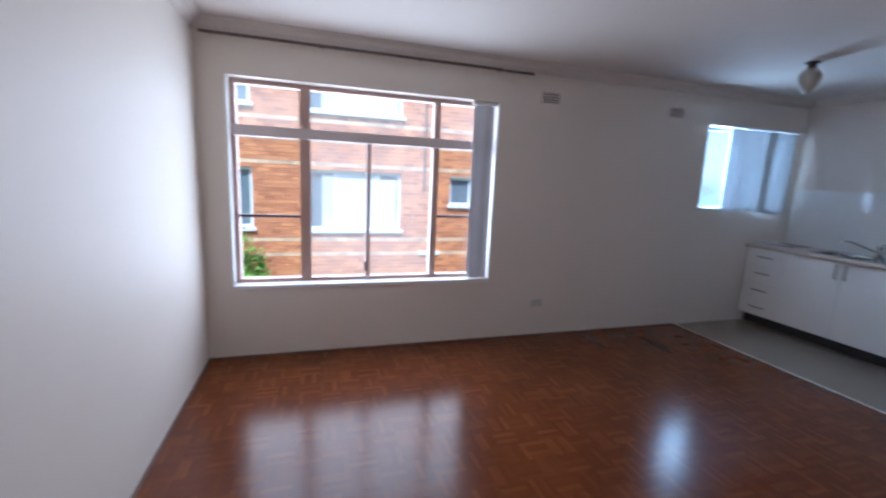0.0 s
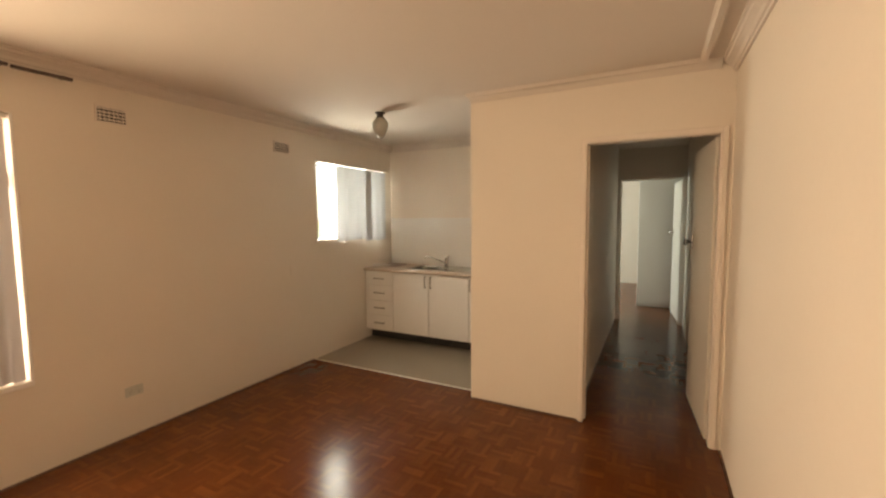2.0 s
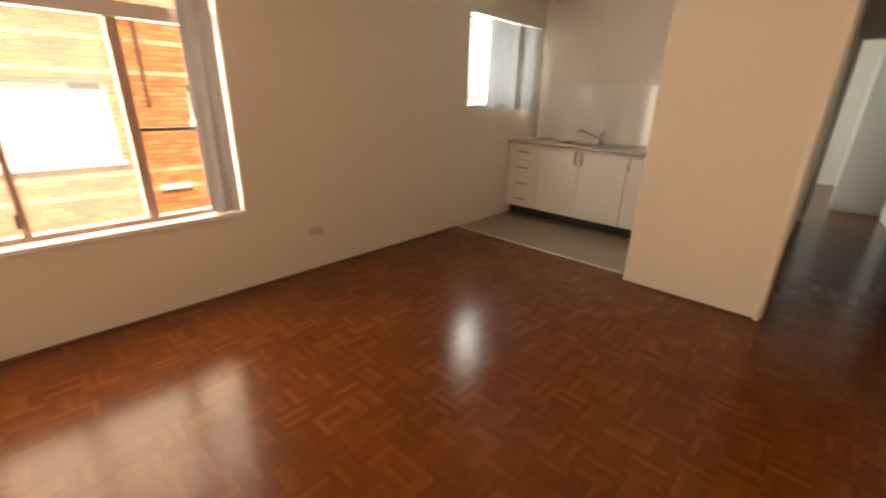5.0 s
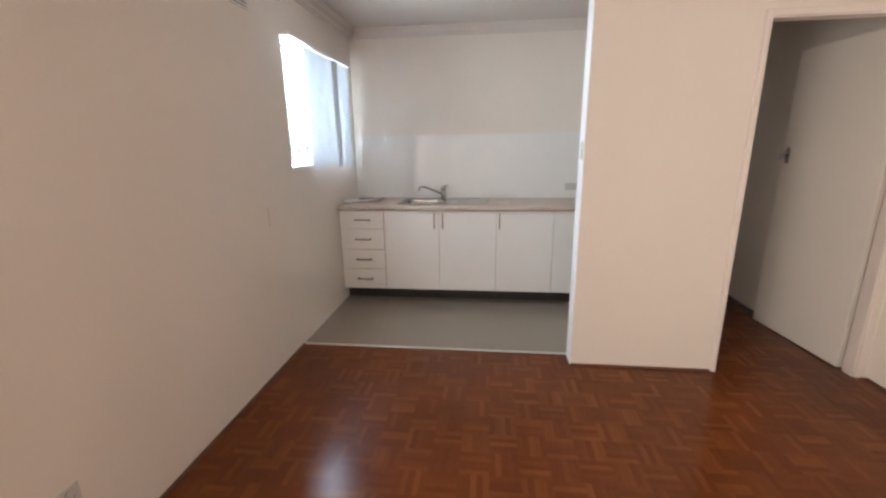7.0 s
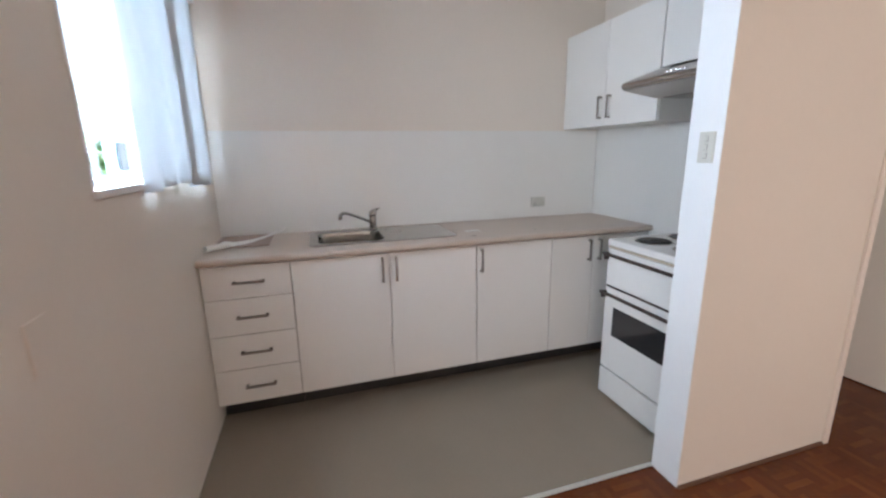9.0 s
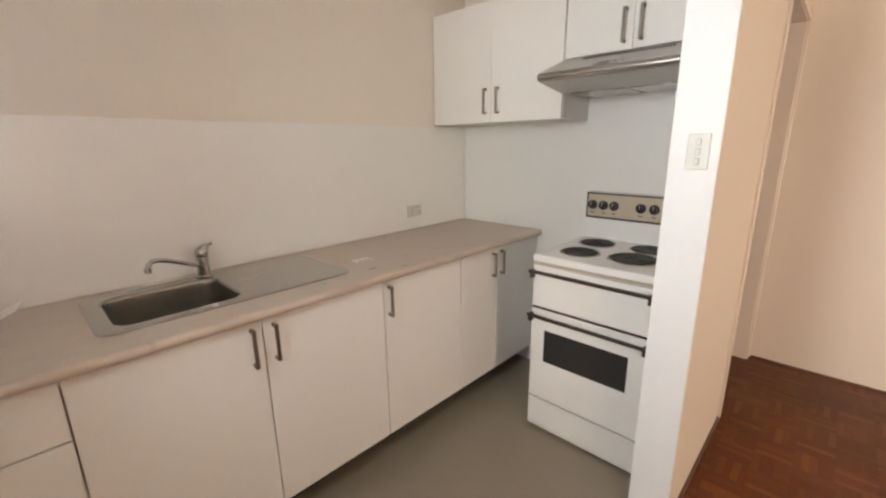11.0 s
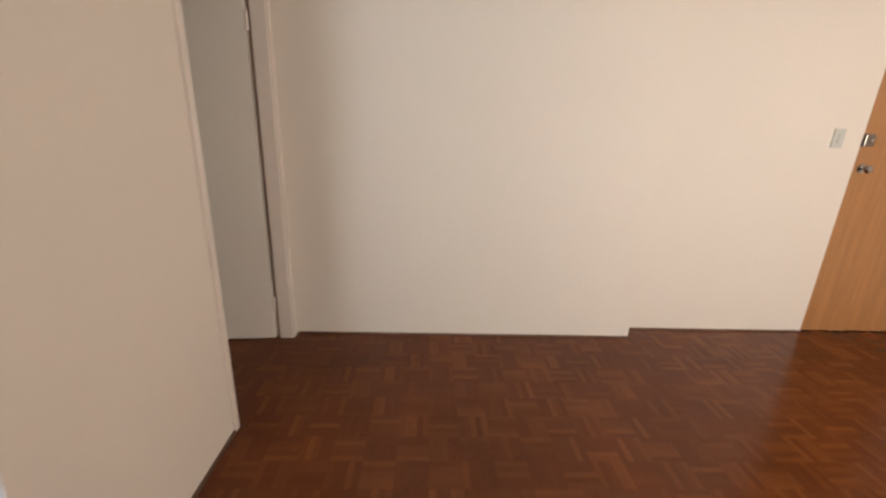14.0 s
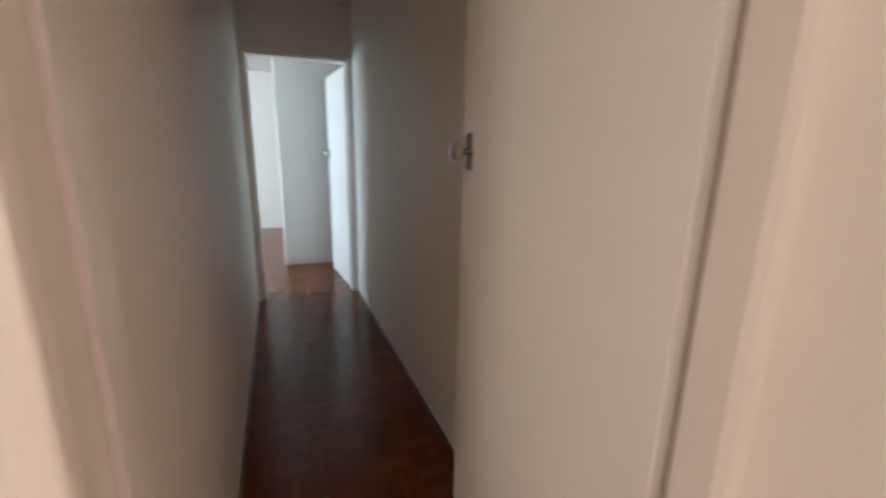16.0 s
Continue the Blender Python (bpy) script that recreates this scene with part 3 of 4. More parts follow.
architrave("trim_hall_door", TAN, -1, -3.600, -2.797, 2.045, 0.034, 0.012)
hj = thing("jamb_hall_door", (4.5, -3.2, 0.0), "cream painted rebated door jamb", "door jamb")
hj["kind"] = "structure"
part("jamb", box(TAN - 0.001, TAN + 0.078, -3.6215, -3.590, 0.0, 2.038, 0.003), TRIM, hj)
part("jamb", box(TAN - 0.001, TAN + 0.141, -2.800, -2.7925, 0.0, 2.038, 0.002), TRIM, hj)
# added strip: the gap's shade is painted on, as the rebate is shallow
part("rebate", box(TAN + 0.0785, TAN + 0.099, -3.6215, -3.612, 0.0, 2.037), REBATE_SHADE, hj, "darker strip in the hinge rebate, standing in for the gap's shade")
part("stop_bead", box(TAN + 0.05, TAN + 0.085, -2.810, -2.800, 0.0, 2.037, 0.002), TRIM, hj)
part("head", box(TAN - 0.001, TAN + 0.082, -3.6215, -2.7925, 2.0385, 2.0515, 0.002), TRIM, hj)
architrave("trim_bedroom_door", 7.87, -1, -3.575, -2.775, 2.045)
lining("jamb_bedroom_door", 7.87, 7.99, -3.575, -2.775, 2.045)
hall_door()
far_door()
entry_door()

wr = thing("wardrobe", (9.4, -3.7, 0.0), "tall white built-in wardrobe in the bedroom", "wardrobe")
part("body", box(9.02, 9.60, -4.49, -2.99, 0.0, 2.40, 0.003), LAMINATE, wr)
part("door", box(9.0, 9.018, -3.74, -2.995, 0.06, 2.38, 0.003), LAMINATE, wr)
part("door", box(9.0, 9.018, -4.48, -3.746, 0.06, 2.38, 0.003), LAMINATE, wr)


# ---- fixtures of walls and ceiling ----
def curtain_rail():
    r = thing("curtain_rail", (1.3, -0.06, 2.38), "bare dark metal curtain track over the window", "curtain rail")
    part("track", box(0.05, 2.30, -0.072, -0.052, 2.371, 2.389, 0.003), RAIL, r)
    part("track_end", box(2.312, 2.585, -0.070, -0.050, 2.367, 2.385, 0.003), RAIL, r)
    for x in (0.12, 0.85, 1.60, 2.28, 2.55):
        part("bracket", box(x - 0.008, x + 0.008, -0.055, 0.0, 2.376, 2.392, 0.002), RAIL, r)


def vent(x0, x1, z0, z1):
    v = thing("wall_vent", ((x0 + x1) / 2, 0.0, z0), "small painted plaster wall vent with dark slots", "vent", "wall vents")
    part("backing", box(x0 + 0.004, x1 - 0.004, -0.003, -0.001, z0 + 0.004, z1 - 0.004), DARKSLOT, v)
    part("surround", slab("y", -0.010, 0.0, x0, x1, z0, z1, [(x0 + 0.010, x1 - 0.010, z0 + 0.010, z1 - 0.010)]), TRIM, v)
    n = 4
    for i in range(n):
        z = z0 + 0.010 + (z1 - z0 - 0.02) * (i + 0.5) / n + 0.004
        part("slat", box(x0 + 0.009, x1 - 0.009, -0.009, -0.0035, z - 0.0056, z + 0.0038, 0.001, seg=1), TRIM, v)
    for i in range(1, 7):
        x = x0 + (x1 - x0) * i / 7
        part("bar", box(x - 0.002, x + 0.002, -0.0075, -0.0032, z0 + 0.009, z1 - 0.009, 0.001, seg=1), TRIM, v)


def ceiling_lamp():
    c = (2.19, -1.935, H)
    l = thing("ceiling_light", c, "round opal glass ceiling light with a brass rim", "ceiling light")
    part("rim", lathe([(0.0, 0.0), (0.165, 0.0), (0.170, -0.012), (0.166, -0.045), (0.150, -0.050), (0.150, -0.03)], c, 48), BRASS, l, "brass rim", smooth=True)
    part("shade", lathe([(0.158, -0.035), (0.160, -0.06), (0.150, -0.09), (0.122, -0.118), (0.080, -0.136), (0.035, -0.144), (0.0, -0.145)], c, 48), OPAL, l, "opal glass bowl", smooth=True)
    part("finial", lathe([(0.0, -0.142), (0.016, -0.144), (0.018, -0.152), (0.010, -0.160), (0.0, -0.162)], c, 16), BRASS, l, smooth=True)


def pendant():
    c = (4.47, -0.985, H)
    l = thing("kitchen_ceiling_light", c, "small pear-shaped opal glass lamp on a short ceiling gallery", "ceiling light")
    part("gallery", lathe([(0.0, 0.0), (0.046, 0.0), (0.046, -0.010), (0.030, -0.016), (0.027, -0.034), (0.036, -0.040), (0.036, -0.052), (0.0, -0.052)], c, 28), BROWN, l, "dark gallery", smooth=True)
    part("shade", lathe([(0.034, -0.046), (0.046, -0.056), (0.064, -0.076), (0.072, -0.102), (0.069, -0.132), (0.056, -0.170), (0.040, -0.205), (0.024, -0.226), (0.010, -0.234), (0.0, -0.235)], c, 32), OPAL, l, "frosted glass globe", smooth=True)


def socket(name, label, axis, a, u, z, w, h, out, rockers, upright=False):
    """A wall plate with rocker switches. axis: the wall's normal; a: the wall; u: place along it; out: the way into the room."""
    loc = (u, a, z) if axis == "y" else (a, u, z)
    s = thing(name, loc, label, "switch" if "switch" in name else "socket")
    d = 0.009

    def flat(u0, u1, z0, z1, d0, d1, bev):
        if axis == "y":
            return box(u0, u1, min(a + out * d0, a + out * d1), max(a + out * d0, a + out * d1), z0, z1, bev)
        return box(min(a + out * d0, a + out * d1), max(a + out * d0, a + out * d1), u0, u1, z0, z1, bev)
    part("plate", flat(u - w / 2, u + w / 2, z - h / 2, z + h / 2, 0, d, 0.003), PLASTIC, s)
    for i in range(rockers):
        c = (i - (rockers - 1) / 2) * (h if upright else w) * 0.27
        cu, cz = (u, z + c) if upright else (u + c, z + h * 0.22)
        part("rocker_gap", flat(cu - 0.0068, cu + 0.0068, cz - 0.0098, cz + 0.0098, d - 0.001, d + 0.0006, 0), DARKSLOT, s)
        part("rocker", flat(cu - 0.006, cu + 0.006, cz - 0.009, cz + 0.009, d, d + 0.003, 0.002), PLASTIC, s)
    if name == "power_point":
        for i in (-1, 1):
            for q in ((-0.006, 0.004), (0.006, 0.004), (0, -0.008)):
                cu = u + i * w * 0.24 + q[0]
                part("pin_slot", flat(cu - 0.0012, cu + 0.0012, z - h * 0.16 + q[1] - 0.004, z - h * 0.16 + q[1] + 0.004, d - 0.001, d + 0.0005, 0), DARKSLOT, s)


curtain_rail()
vent(2.71, 2.895, 2.162, 2.272)
vent(4.117, 4.304, 2.160, 2.267)
ceiling_lamp()
pendant()
socket("power_point", "white double power point on the window wall", "y", 0.0, 2.83, 0.325, 0.115, 0.07, -1, 2)
socket("power_point", "white double power point on the splashback", "x", EAST - 0.006, -2.14, 1.012, 0.115, 0.07, -1, 2)
socket("light_switch", "white three-gang light switch on the partition's end", "y", -1.90, 4.488, 1.380, 0.062, 0.108, 1, 3, True)
socket("light_switch", "cream two-gang light switch beside the entry door", "y", -3.78, 1.085, 1.327, 0.070, 0.114, 1, 2, True)


# ---- kitchen ----
FX = 5.465   # cupboard fronts


def bar_handle(parent, p, length, axis, out):
    """A square bar pull on two feet; p: its middle on the front; axis along it; out: the way off the front."""
    p, out = Vector(p), Vector(out)
    along = {"x": Vector((1, 0, 0)), "y": Vector((0, 1, 0)), "z": Vector((0, 0, 1))}[axis]
    side = along.cross(out)

    def block(c, ha, ho, hs):
        lo = c - along * ha - out * ho - side * hs
        hi = c + along * ha + out * ho + side * hs
        return [min(lo.x, hi.x), max(lo.x, hi.x), min(lo.y, hi.y), max(lo.y, hi.y), min(lo.z, hi.z), max(lo.z, hi.z)]
    bm = box(*block(p + out * 0.026, length / 2, 0.004, 0.006), 0.0015)
    for s in (-1, 1):
        box(*block(p + along * s * (length / 2 - 0.006) + out * 0.011, 0.006, 0.0115, 0.005), bm=bm)
    return part("handle", bm, NICKEL, parent, "brushed metal bar handle")


def front(parent, name, y0, y1, z0, z1):
    return part(name, box(FX, FX + 0.017, y0 + 0.0022, y1 - 0.0022, z0, z1, 0.0012, seg=1), LAMINATE, parent)


def base_unit(name, label, y0, y1, doors=(), drawers=()):
    u = thing(name, (5.77, (y0 + y1) / 2, 0.0), label, "cupboard", "base cupboards under the benchtop")
    bm = slab("z", 0.138, 0.864, FX + 0.018, EAST - 0.002, y0 + 0.0005, y1 - 0.0005, [(FX + 0.034, EAST - 0.018, y0 + 0.0165, y1 - 0.0165)])
    box(FX + 0.018, EAST - 0.002, y0 + 0.0005, y1 - 0.0005, 0.122, 0.1379, bm=bm)
    part("body", bm, CARCASS, u)
    part("plinth", box(FX + 0.115, FX + 0.13, y0 + 0.0005, y1 - 0.0005, 0.003, 0.121), PLINTH, u, "recessed black plinth")
    for a, b, hy in doors:
        d = front(u, "door", a, b, 0.126, 0.858)
        bar_handle(d, (FX, hy, 0.772), 0.135, "z", (-1, 0, 0))
    for z0, z1 in drawers:
        d = front(u, "drawer_front", y0, y1, z0, z1)
        bar_handle(d, (FX, (y0 + y1) / 2 - 0.008, (z0 + z1) / 2 + 0.002), 0.145, "y", (-1, 0, 0))


base_unit("drawer_unit", "white laminate four-drawer unit beside the window wall", -0.412, -0.004, drawers=((0.126, 0.313), (0.316, 0.499), (0.502, 0.690), (0.693, 0.858)))
base_unit("sink_cupboard", "white laminate two-door cupboard under the sink", -1.417, -0.413, doors=((-0.911, -0.413, -0.873), (-1.417, -0.911, -0.947)))
base_unit("base_cupboard", "white laminate single-door cupboard under the benchtop", -1.906, -1.418, doors=((-1.906, -1.418, -1.443),))
base_unit("corner_cupboard", "white laminate two-door cupboard next to the stove", -2.624, -1.907, doors=((-2.205, -1.907, -2.168), (-2.624, -2.205, -2.242)))

bench = thing("benchtop", (5.75, -1.31, 0.866), "beige speckled laminate benchtop with a rounded front edge", "benchtop")
BOWL = (5.615, 5.945, -0.925, -0.555)
part("top", slab("z", 0.866, 0.900, 5.455, EAST - 0.007, KS + 0.002, -0.002, [(BOWL[0] - 0.006, BOWL[1] + 0.006, BOWL[2] - 0.006, BOWL[3] + 0.006)]), BENCH, bench)
nose = [(5.455, 0.866)] + [(5.449 - 0.017 * math.sin(radians(a)), 0.883 - 0.017 * math.cos(radians(a))) for a in range(0, 181, 15)] + [(5.455, 0.900)]
part("front_edge", sweep(nose, "y", KS + 0.002, -0.002), BENCH, bench, smooth=True)
structure("splashback_east", box(EAST - 0.006, EAST - 0.0005, KS + 0.006, -0.001, 0.9005, 1.518, 0.001), SPLASH, "plain white gloss splashback panel above the benchtop", "splashback")
structure("splashback_south", box(4.571, EAST - 0.0065, KS + 0.0005, KS + 0.006, 0.005, 1.79, 0.001), SPLASH, "plain white gloss splashback panel behind the stove", "splashback")


def sink():
    s = thing("kitchen_sink", (5.79, -0.93, 0.900), "stainless steel sink with single bowl and drainer", "sink")
    out0 = round_rect(5.565, 6.005, -1.345, -0.506, 0.05)
    out1 = round_rect(5.570, 6.000, -1.340, -0.511, 0.047)
    rim = round_rect(5.582, 5.988, -1.325, -0.524, 0.04)
    in0 = round_rect(*BOWL, 0.055)
    # rim, sunken drainer and the lip of the bowl
    loops = [[(*p, 0.9005) for p in out0], [(*p, 0.9045) for p in out1], [(*p, 0.9045) for p in rim], [(*p, 0.9028) for p in round_rect(5.590, 5.981, -1.318, -0.530, 0.036)], [(*p, 0.9028) for p in in0]]
    part("rim", loft(loops, close_last=False), STEEL, s)
    b0, b1, b2, b3 = BOWL
    steps = ((0.005, 0.898, 0.052), (0.006, 0.892, 0.052), (0.0075, 0.880, 0.052), (0.016, 0.790, 0.050), (0.019, 0.776, 0.050), (0.030, 0.761, 0.046), (0.045, 0.757, 0.040), (0.060, 0.7565, 0.034))
    loops = [[(*p, 0.9028) for p in in0]] + [[(*p, z) for p in round_rect(b0 + e, b1 - e, b2 + e, b3 - e, r)] for e, z, r in steps]
    part("bowl", loft(loops), BOWLSTEEL_SHADED, s, "polished steel bowl, darkened in colour for its inner shade", smooth=True)
    part("waste", lathe([(0.0, 0.0), (0.03, 0.0), (0.038, 0.003), (0.04, 0.001)], (5.78, -0.74, 0.758), 24), CHROME, s)


def tap():
    t = thing("mixer_tap", (5.962, -0.90, 0.903), "chrome single-lever kitchen mixer tap", "tap")
    part("base", lathe([(0.0, 0.0), (0.030, 0.0), (0.030, 0.006), (0.024, 0.012), (0.023, 0.085), (0.0, 0.085)], (5.962, -0.90, 0.903), 24), CHROME, t, smooth=True)
    part("spout", bent([(5.957, -0.892, 0.952), (5.940, -0.872, 0.962), (5.900, -0.825, 0.988), (5.850, -0.765, 1.020), (5.820, -0.727, 1.036), (5.802, -0.704, 1.038), (5.792, -0.692, 1.030), (5.789, -0.688, 1.016)], 0.0085), CHROME, t, smooth=True)
    part("aerator", tube((5.789, -0.688, 1.004), (5.789, -0.688, 1.022), 0.011, seg=14), CHROME, t)
    part("lever", loft([[(5.962 + r * math.cos(a), -0.90 - s + r * math.sin(a), z) for a in [2 * math.pi * i / 20 for i in range(20)]] for r, z, s in ((0.022, 0.989, 0), (0.0245, 0.995, 0), (0.024, 1.018, 0.004), (0.012, 1.034, 0.016))], close_first=True), CHROME, t, smooth=True)
    part("lever_arm", bent([(5.962, -0.914, 1.026), (5.957, -0.930, 1.034), (5.953, -0.943, 1.038)], 0.006), CHROME, t, smooth=True)


def stove():
    x0, x1, y1, y0 = 4.605, 5.135, -2.045, -2.60
    s = thing("stove", ((x0 + x1) / 2, (y0 + y1) / 2, 0.003), "old white enamel upright electric stove with four hotplates", "stove")
    part("body", box(x0, x1, y0, y1 - 0.03, 0.003, 0.885, 0.004), ENAMEL, s)
    part("hob", box(x0 - 0.002, x1 + 0.002, y0 + 0.02, y1 + 0.004, 0.880, 0.915, 0.008), ENAMEL, s)
    part("hob_line", box(x0, x1, y1 - 0.031, y1 - 0.001, 0.866, 0.879, 0.002), BEIGE, s)
    g = part("grill_door", box(x0 + 0.001, x1 - 0.001, y1 - 0.03, y1, 0.662, 0.864, 0.005), ENAMEL, s)
    o = part("oven_door", box(x0 + 0.001, x1 - 0.001, y1 - 0.03, y1, 0.183, 0.650, 0.005), ENAMEL, s)
    part("drawer", box(x0 + 0.001, x1 - 0.001, y1 - 0.03, y1, 0.02, 0.173, 0.005), ENAMEL, s)
    part("shadow_gap", box(x0 + 0.004, x1 - 0.004, y1 - 0.03, y1 - 0.012, 0.174, 0.182), DARKSLOT, s)
    part("trim_strip", box(x0 + 0.001, x1 - 0.001, y1 - 0.022, y1 - 0.003, 0.651, 0.661, 0.001, seg=1), BROWN, s)
    part("oven_window", box(4.672, 5.062, y1 - 0.004, y1 + 0.0025, 0.388, 0.552, 0.006), OVENGLASS, o, "smoked glass oven window")
    for p, z in ((g, 0.838), (o, 0.622)):
        bm = box(x0 - 0.004, x1 + 0.006, y1 + 0.022, y1 + 0.034, z - 0.008, z + 0.008, 0.003)
        for x in (x0 + 0.004, x1 - 0.004):
            box(x - 0.008, x + 0.008, y1 - 0.002, y1 + 0.026, z - 0.034, z + 0.006, 0.003, bm=bm)
        part("door_handle", bm, BROWN, p, "dark brown bar handle")
    back = part("splash_panel", box(x0 + 0.005, x1 - 0.005, -2.600, -2.560, 0.905, 1.158, 0.005), ENAMEL, s)
    part("control_fascia", box(x0 + 0.012, x1 - 0.012, -2.562, -2.552, 1.030, 1.148, 0.003), BEIGE, back, "beige control panel with a dark border")
    part("fascia_border", slab("y", -2.558, -2.550, x0 + 0.006, x1 - 0.006, 1.022, 1.156, [(x0 + 0.013, x1 - 0.013, 1.031, 1.148)]), BROWN, back)
    for x in (5.095, 5.037, 4.982, 4.85, 4.787, 4.725):
        k = part("control_knob", lathe([(0.0, 0.0), (0.024, 0.0), (0.024, 0.006), (0.017, 0.009), (0.016, 0.024), (0.0, 0.025)], (x, -2.552, 1.092), 20, axis="y"), BLACKPL, back, smooth=True)
        part("knob_mark", box(x - 0.0015, x + 0.0015, -2.5272, -2.526, 1.092, 1.107), PLASTIC, k)
        part("dial_mark", box(x - 0.010, x + 0.010, -2.5522, -2.5512, 1.050, 1.055), BLACKPL, back)
    for x, y, r in ((4.985, -2.20, 0.078), (5.0, -2.425, 0.078), (4.755, -2.235, 0.095), (4.755, -2.44, 0.078)):
        rows = [(0.0, 0.004)]
        for i in range(5):
            a = r * (0.2 + 0.16 * i)
            rows += [(a, 0.004), (a + 0.003, 0.009), (a + r * 0.11, 0.009), (a + r * 0.13, 0.004)]
        rows += [(r, 0.004), (r + 0.003, 0.0005)]
        h = part("hotplate", lathe(rows, (x, y, 0.915), 36), COIL, s, "black coil hotplate", smooth=False)
        part("hotplate_ring", lathe([(r + 0.002, 0.0), (r + 0.004, 0.004), (r + 0.012, 0.004), (r + 0.014, 0.0)], (x, y, 0.915), 36), STEEL, h, "steel trim ring", smooth=True)


def wall_unit(label, x0, x1, z0, z1, split, hx, hz):
    u = thing("wall_cupboard", ((x0 + x1) / 2, -2.48, z0), label, "cupboard", "wall cupboards over the stove")
    part("body", box(x0, x1, KS + 0.0065, -2.349, z0, z1), CARCASS, u)
    for a, b, h in ((x0, split, hx[0]), (split, x1, hx[1])):
        d = part("door", box(a + 0.0015, b - 0.0015, -2.348, -2.330, z0 - 0.001, z1, 0.0012, seg=1), LAMINATE, u)
        bar_handle(d, (h, -2.330, hz), 0.135, "z", (0, 1, 0))


def hood():
    h = thing("range_hood", (4.88, -2.4, 1.63), "brushed metal slide-out range hood over the stove", "range hood")
    x0, x1 = 4.585, 5.184
    prof = [(KS + 0.007, 1.640), (-2.30, 1.640), (-2.115, 1.668), (-2.098, 1.685), (-2.100, 1.705), (-2.330, 1.787), (KS + 0.007, 1.787)]
    part("canopy", sweep(prof, "x", x0, x1), METALGREY, h)
    part("lip", tube((x0, -2.106, 1.687), (x1, -2.106, 1.687), 0.016, seg=14), STEEL, h, smooth=True)
    part("filter", box(x0 + 0.04, (x0 + x1) / 2 - 0.01, -2.58, -2.32, 1.634, 1.6395, 0.002), STEEL, h)
    part("filter", box((x0 + x1) / 2 + 0.01, x1 - 0.04, -2.58, -2.32, 1.634, 1.6395, 0.002), STEEL, h)
    slope = Vector((0, -0.23, 0.082)).normalized()
    for i in range(26):
        x = 4.70 + i * 0.0145
        a = Vector((x, -2.265, 1.765))
        part("vent_slot", tube(a, a + slope * 0.032 + Vector((0.004, 0, 0)), 0.003, seg=6), DARKSLOT, h)
    for i in range(5):
        x = 4.845 + i * 0.024
        part("button", box(x - 0.008, x + 0.008, -2.135, -2.122, 1.708, 1.722, 0.002), CHROME, h, "small bright push button")


sink()
tap()
stove()
wall_unit("white laminate two-door wall cupboard", 5.190, EAST - 0.007, 1.527, 2.136, 5.617, (5.566, 5.650), 1.638)
wall_unit("short white laminate wall cupboard above the range hood", 4.575, 5.186, 1.792, 2.136, 4.880, (4.845, 4.915), 1.885)
hood()


# ---- loose things on the benchtop ----
def brochure():
    b = thing("brochure", (5.86, -0.17, 0.900), "brown printed brochure lying on the benchtop", "brochure")
    part("cover", loft([[(*p, z) for p in round_rect(5.70, 6.04, -0.30, -0.02, 0.008)] for z in (0.9005, 0.905)], close_first=True), MATBROWN, b)
    c = thing("paper_sheet", (5.78, -0.17, 0.905), "curled white paper sheet on the brochure", "paper")
    own = bmesh.new()
    cols = []
    n = 22
    for i in range(n):
        f = i / (n - 1)
        y = -0.03 - 0.335 * f
        z = 0.9075 + 0.085 * max(0, f - 0.45) ** 1.3 + 0.016 * math.exp(-((f - 0.08) / 0.07) ** 2)
        x = 5.66 + 0.21 * f
        cols.append((x, y, z))
    for side in (0, 1):
        for x, y, z in cols:
            own.verts.new((x, y, z + side * 0.0008))
            own.verts.new((x + 0.10, y - 0.015, z + 0.004 + side * 0.0008))
    own.verts.ensure_lookup_table()
    v = own.verts
    m = 2 * n
    for i in range(n - 1):
        a = 2 * i
        own.faces.new((v[a], v[a + 1], v[a + 3], v[a + 2]))
        own.faces.new((v[m + a], v[m + a + 2], v[m + a + 3], v[m + a + 1]))
        own.faces.new((v[a], v[a + 2], v[m + a + 2], v[m + a]))
        own.faces.new((v[a + 1], v[m + a + 1], v[m + a + 3], v[a + 3]))
    own.faces.new((v[0], v[m], v[m + 1], v[1]))
    own.faces.new((v[m - 2], v[m - 1], v[2 * m - 1], v[2 * m - 2]))
    part("sheet", own, PAPER, c, smooth=True)
    part("roll", bent([(5.615, -0.012, 0.921), (5.645, -0.05, 0.921), (5.69, -0.105, 0.922)], 0.0155, 14), PAPER, c, "rolled-up edge", smooth=True)


brochure()
card = thing("business_card", (5.69, -1.48, 0.900), "small white card lying on the benchtop", "card")
part("card", box(5.665, 5.72, -1.525, -1.435, 0.9004, 0.9012), PAPER, card)
part("print_bar", box(5.672, 5.680, -1.515, -1.445, 0.9012, 0.9015), MATBROWN, card)


# ---- outside ----
FY = 6.5


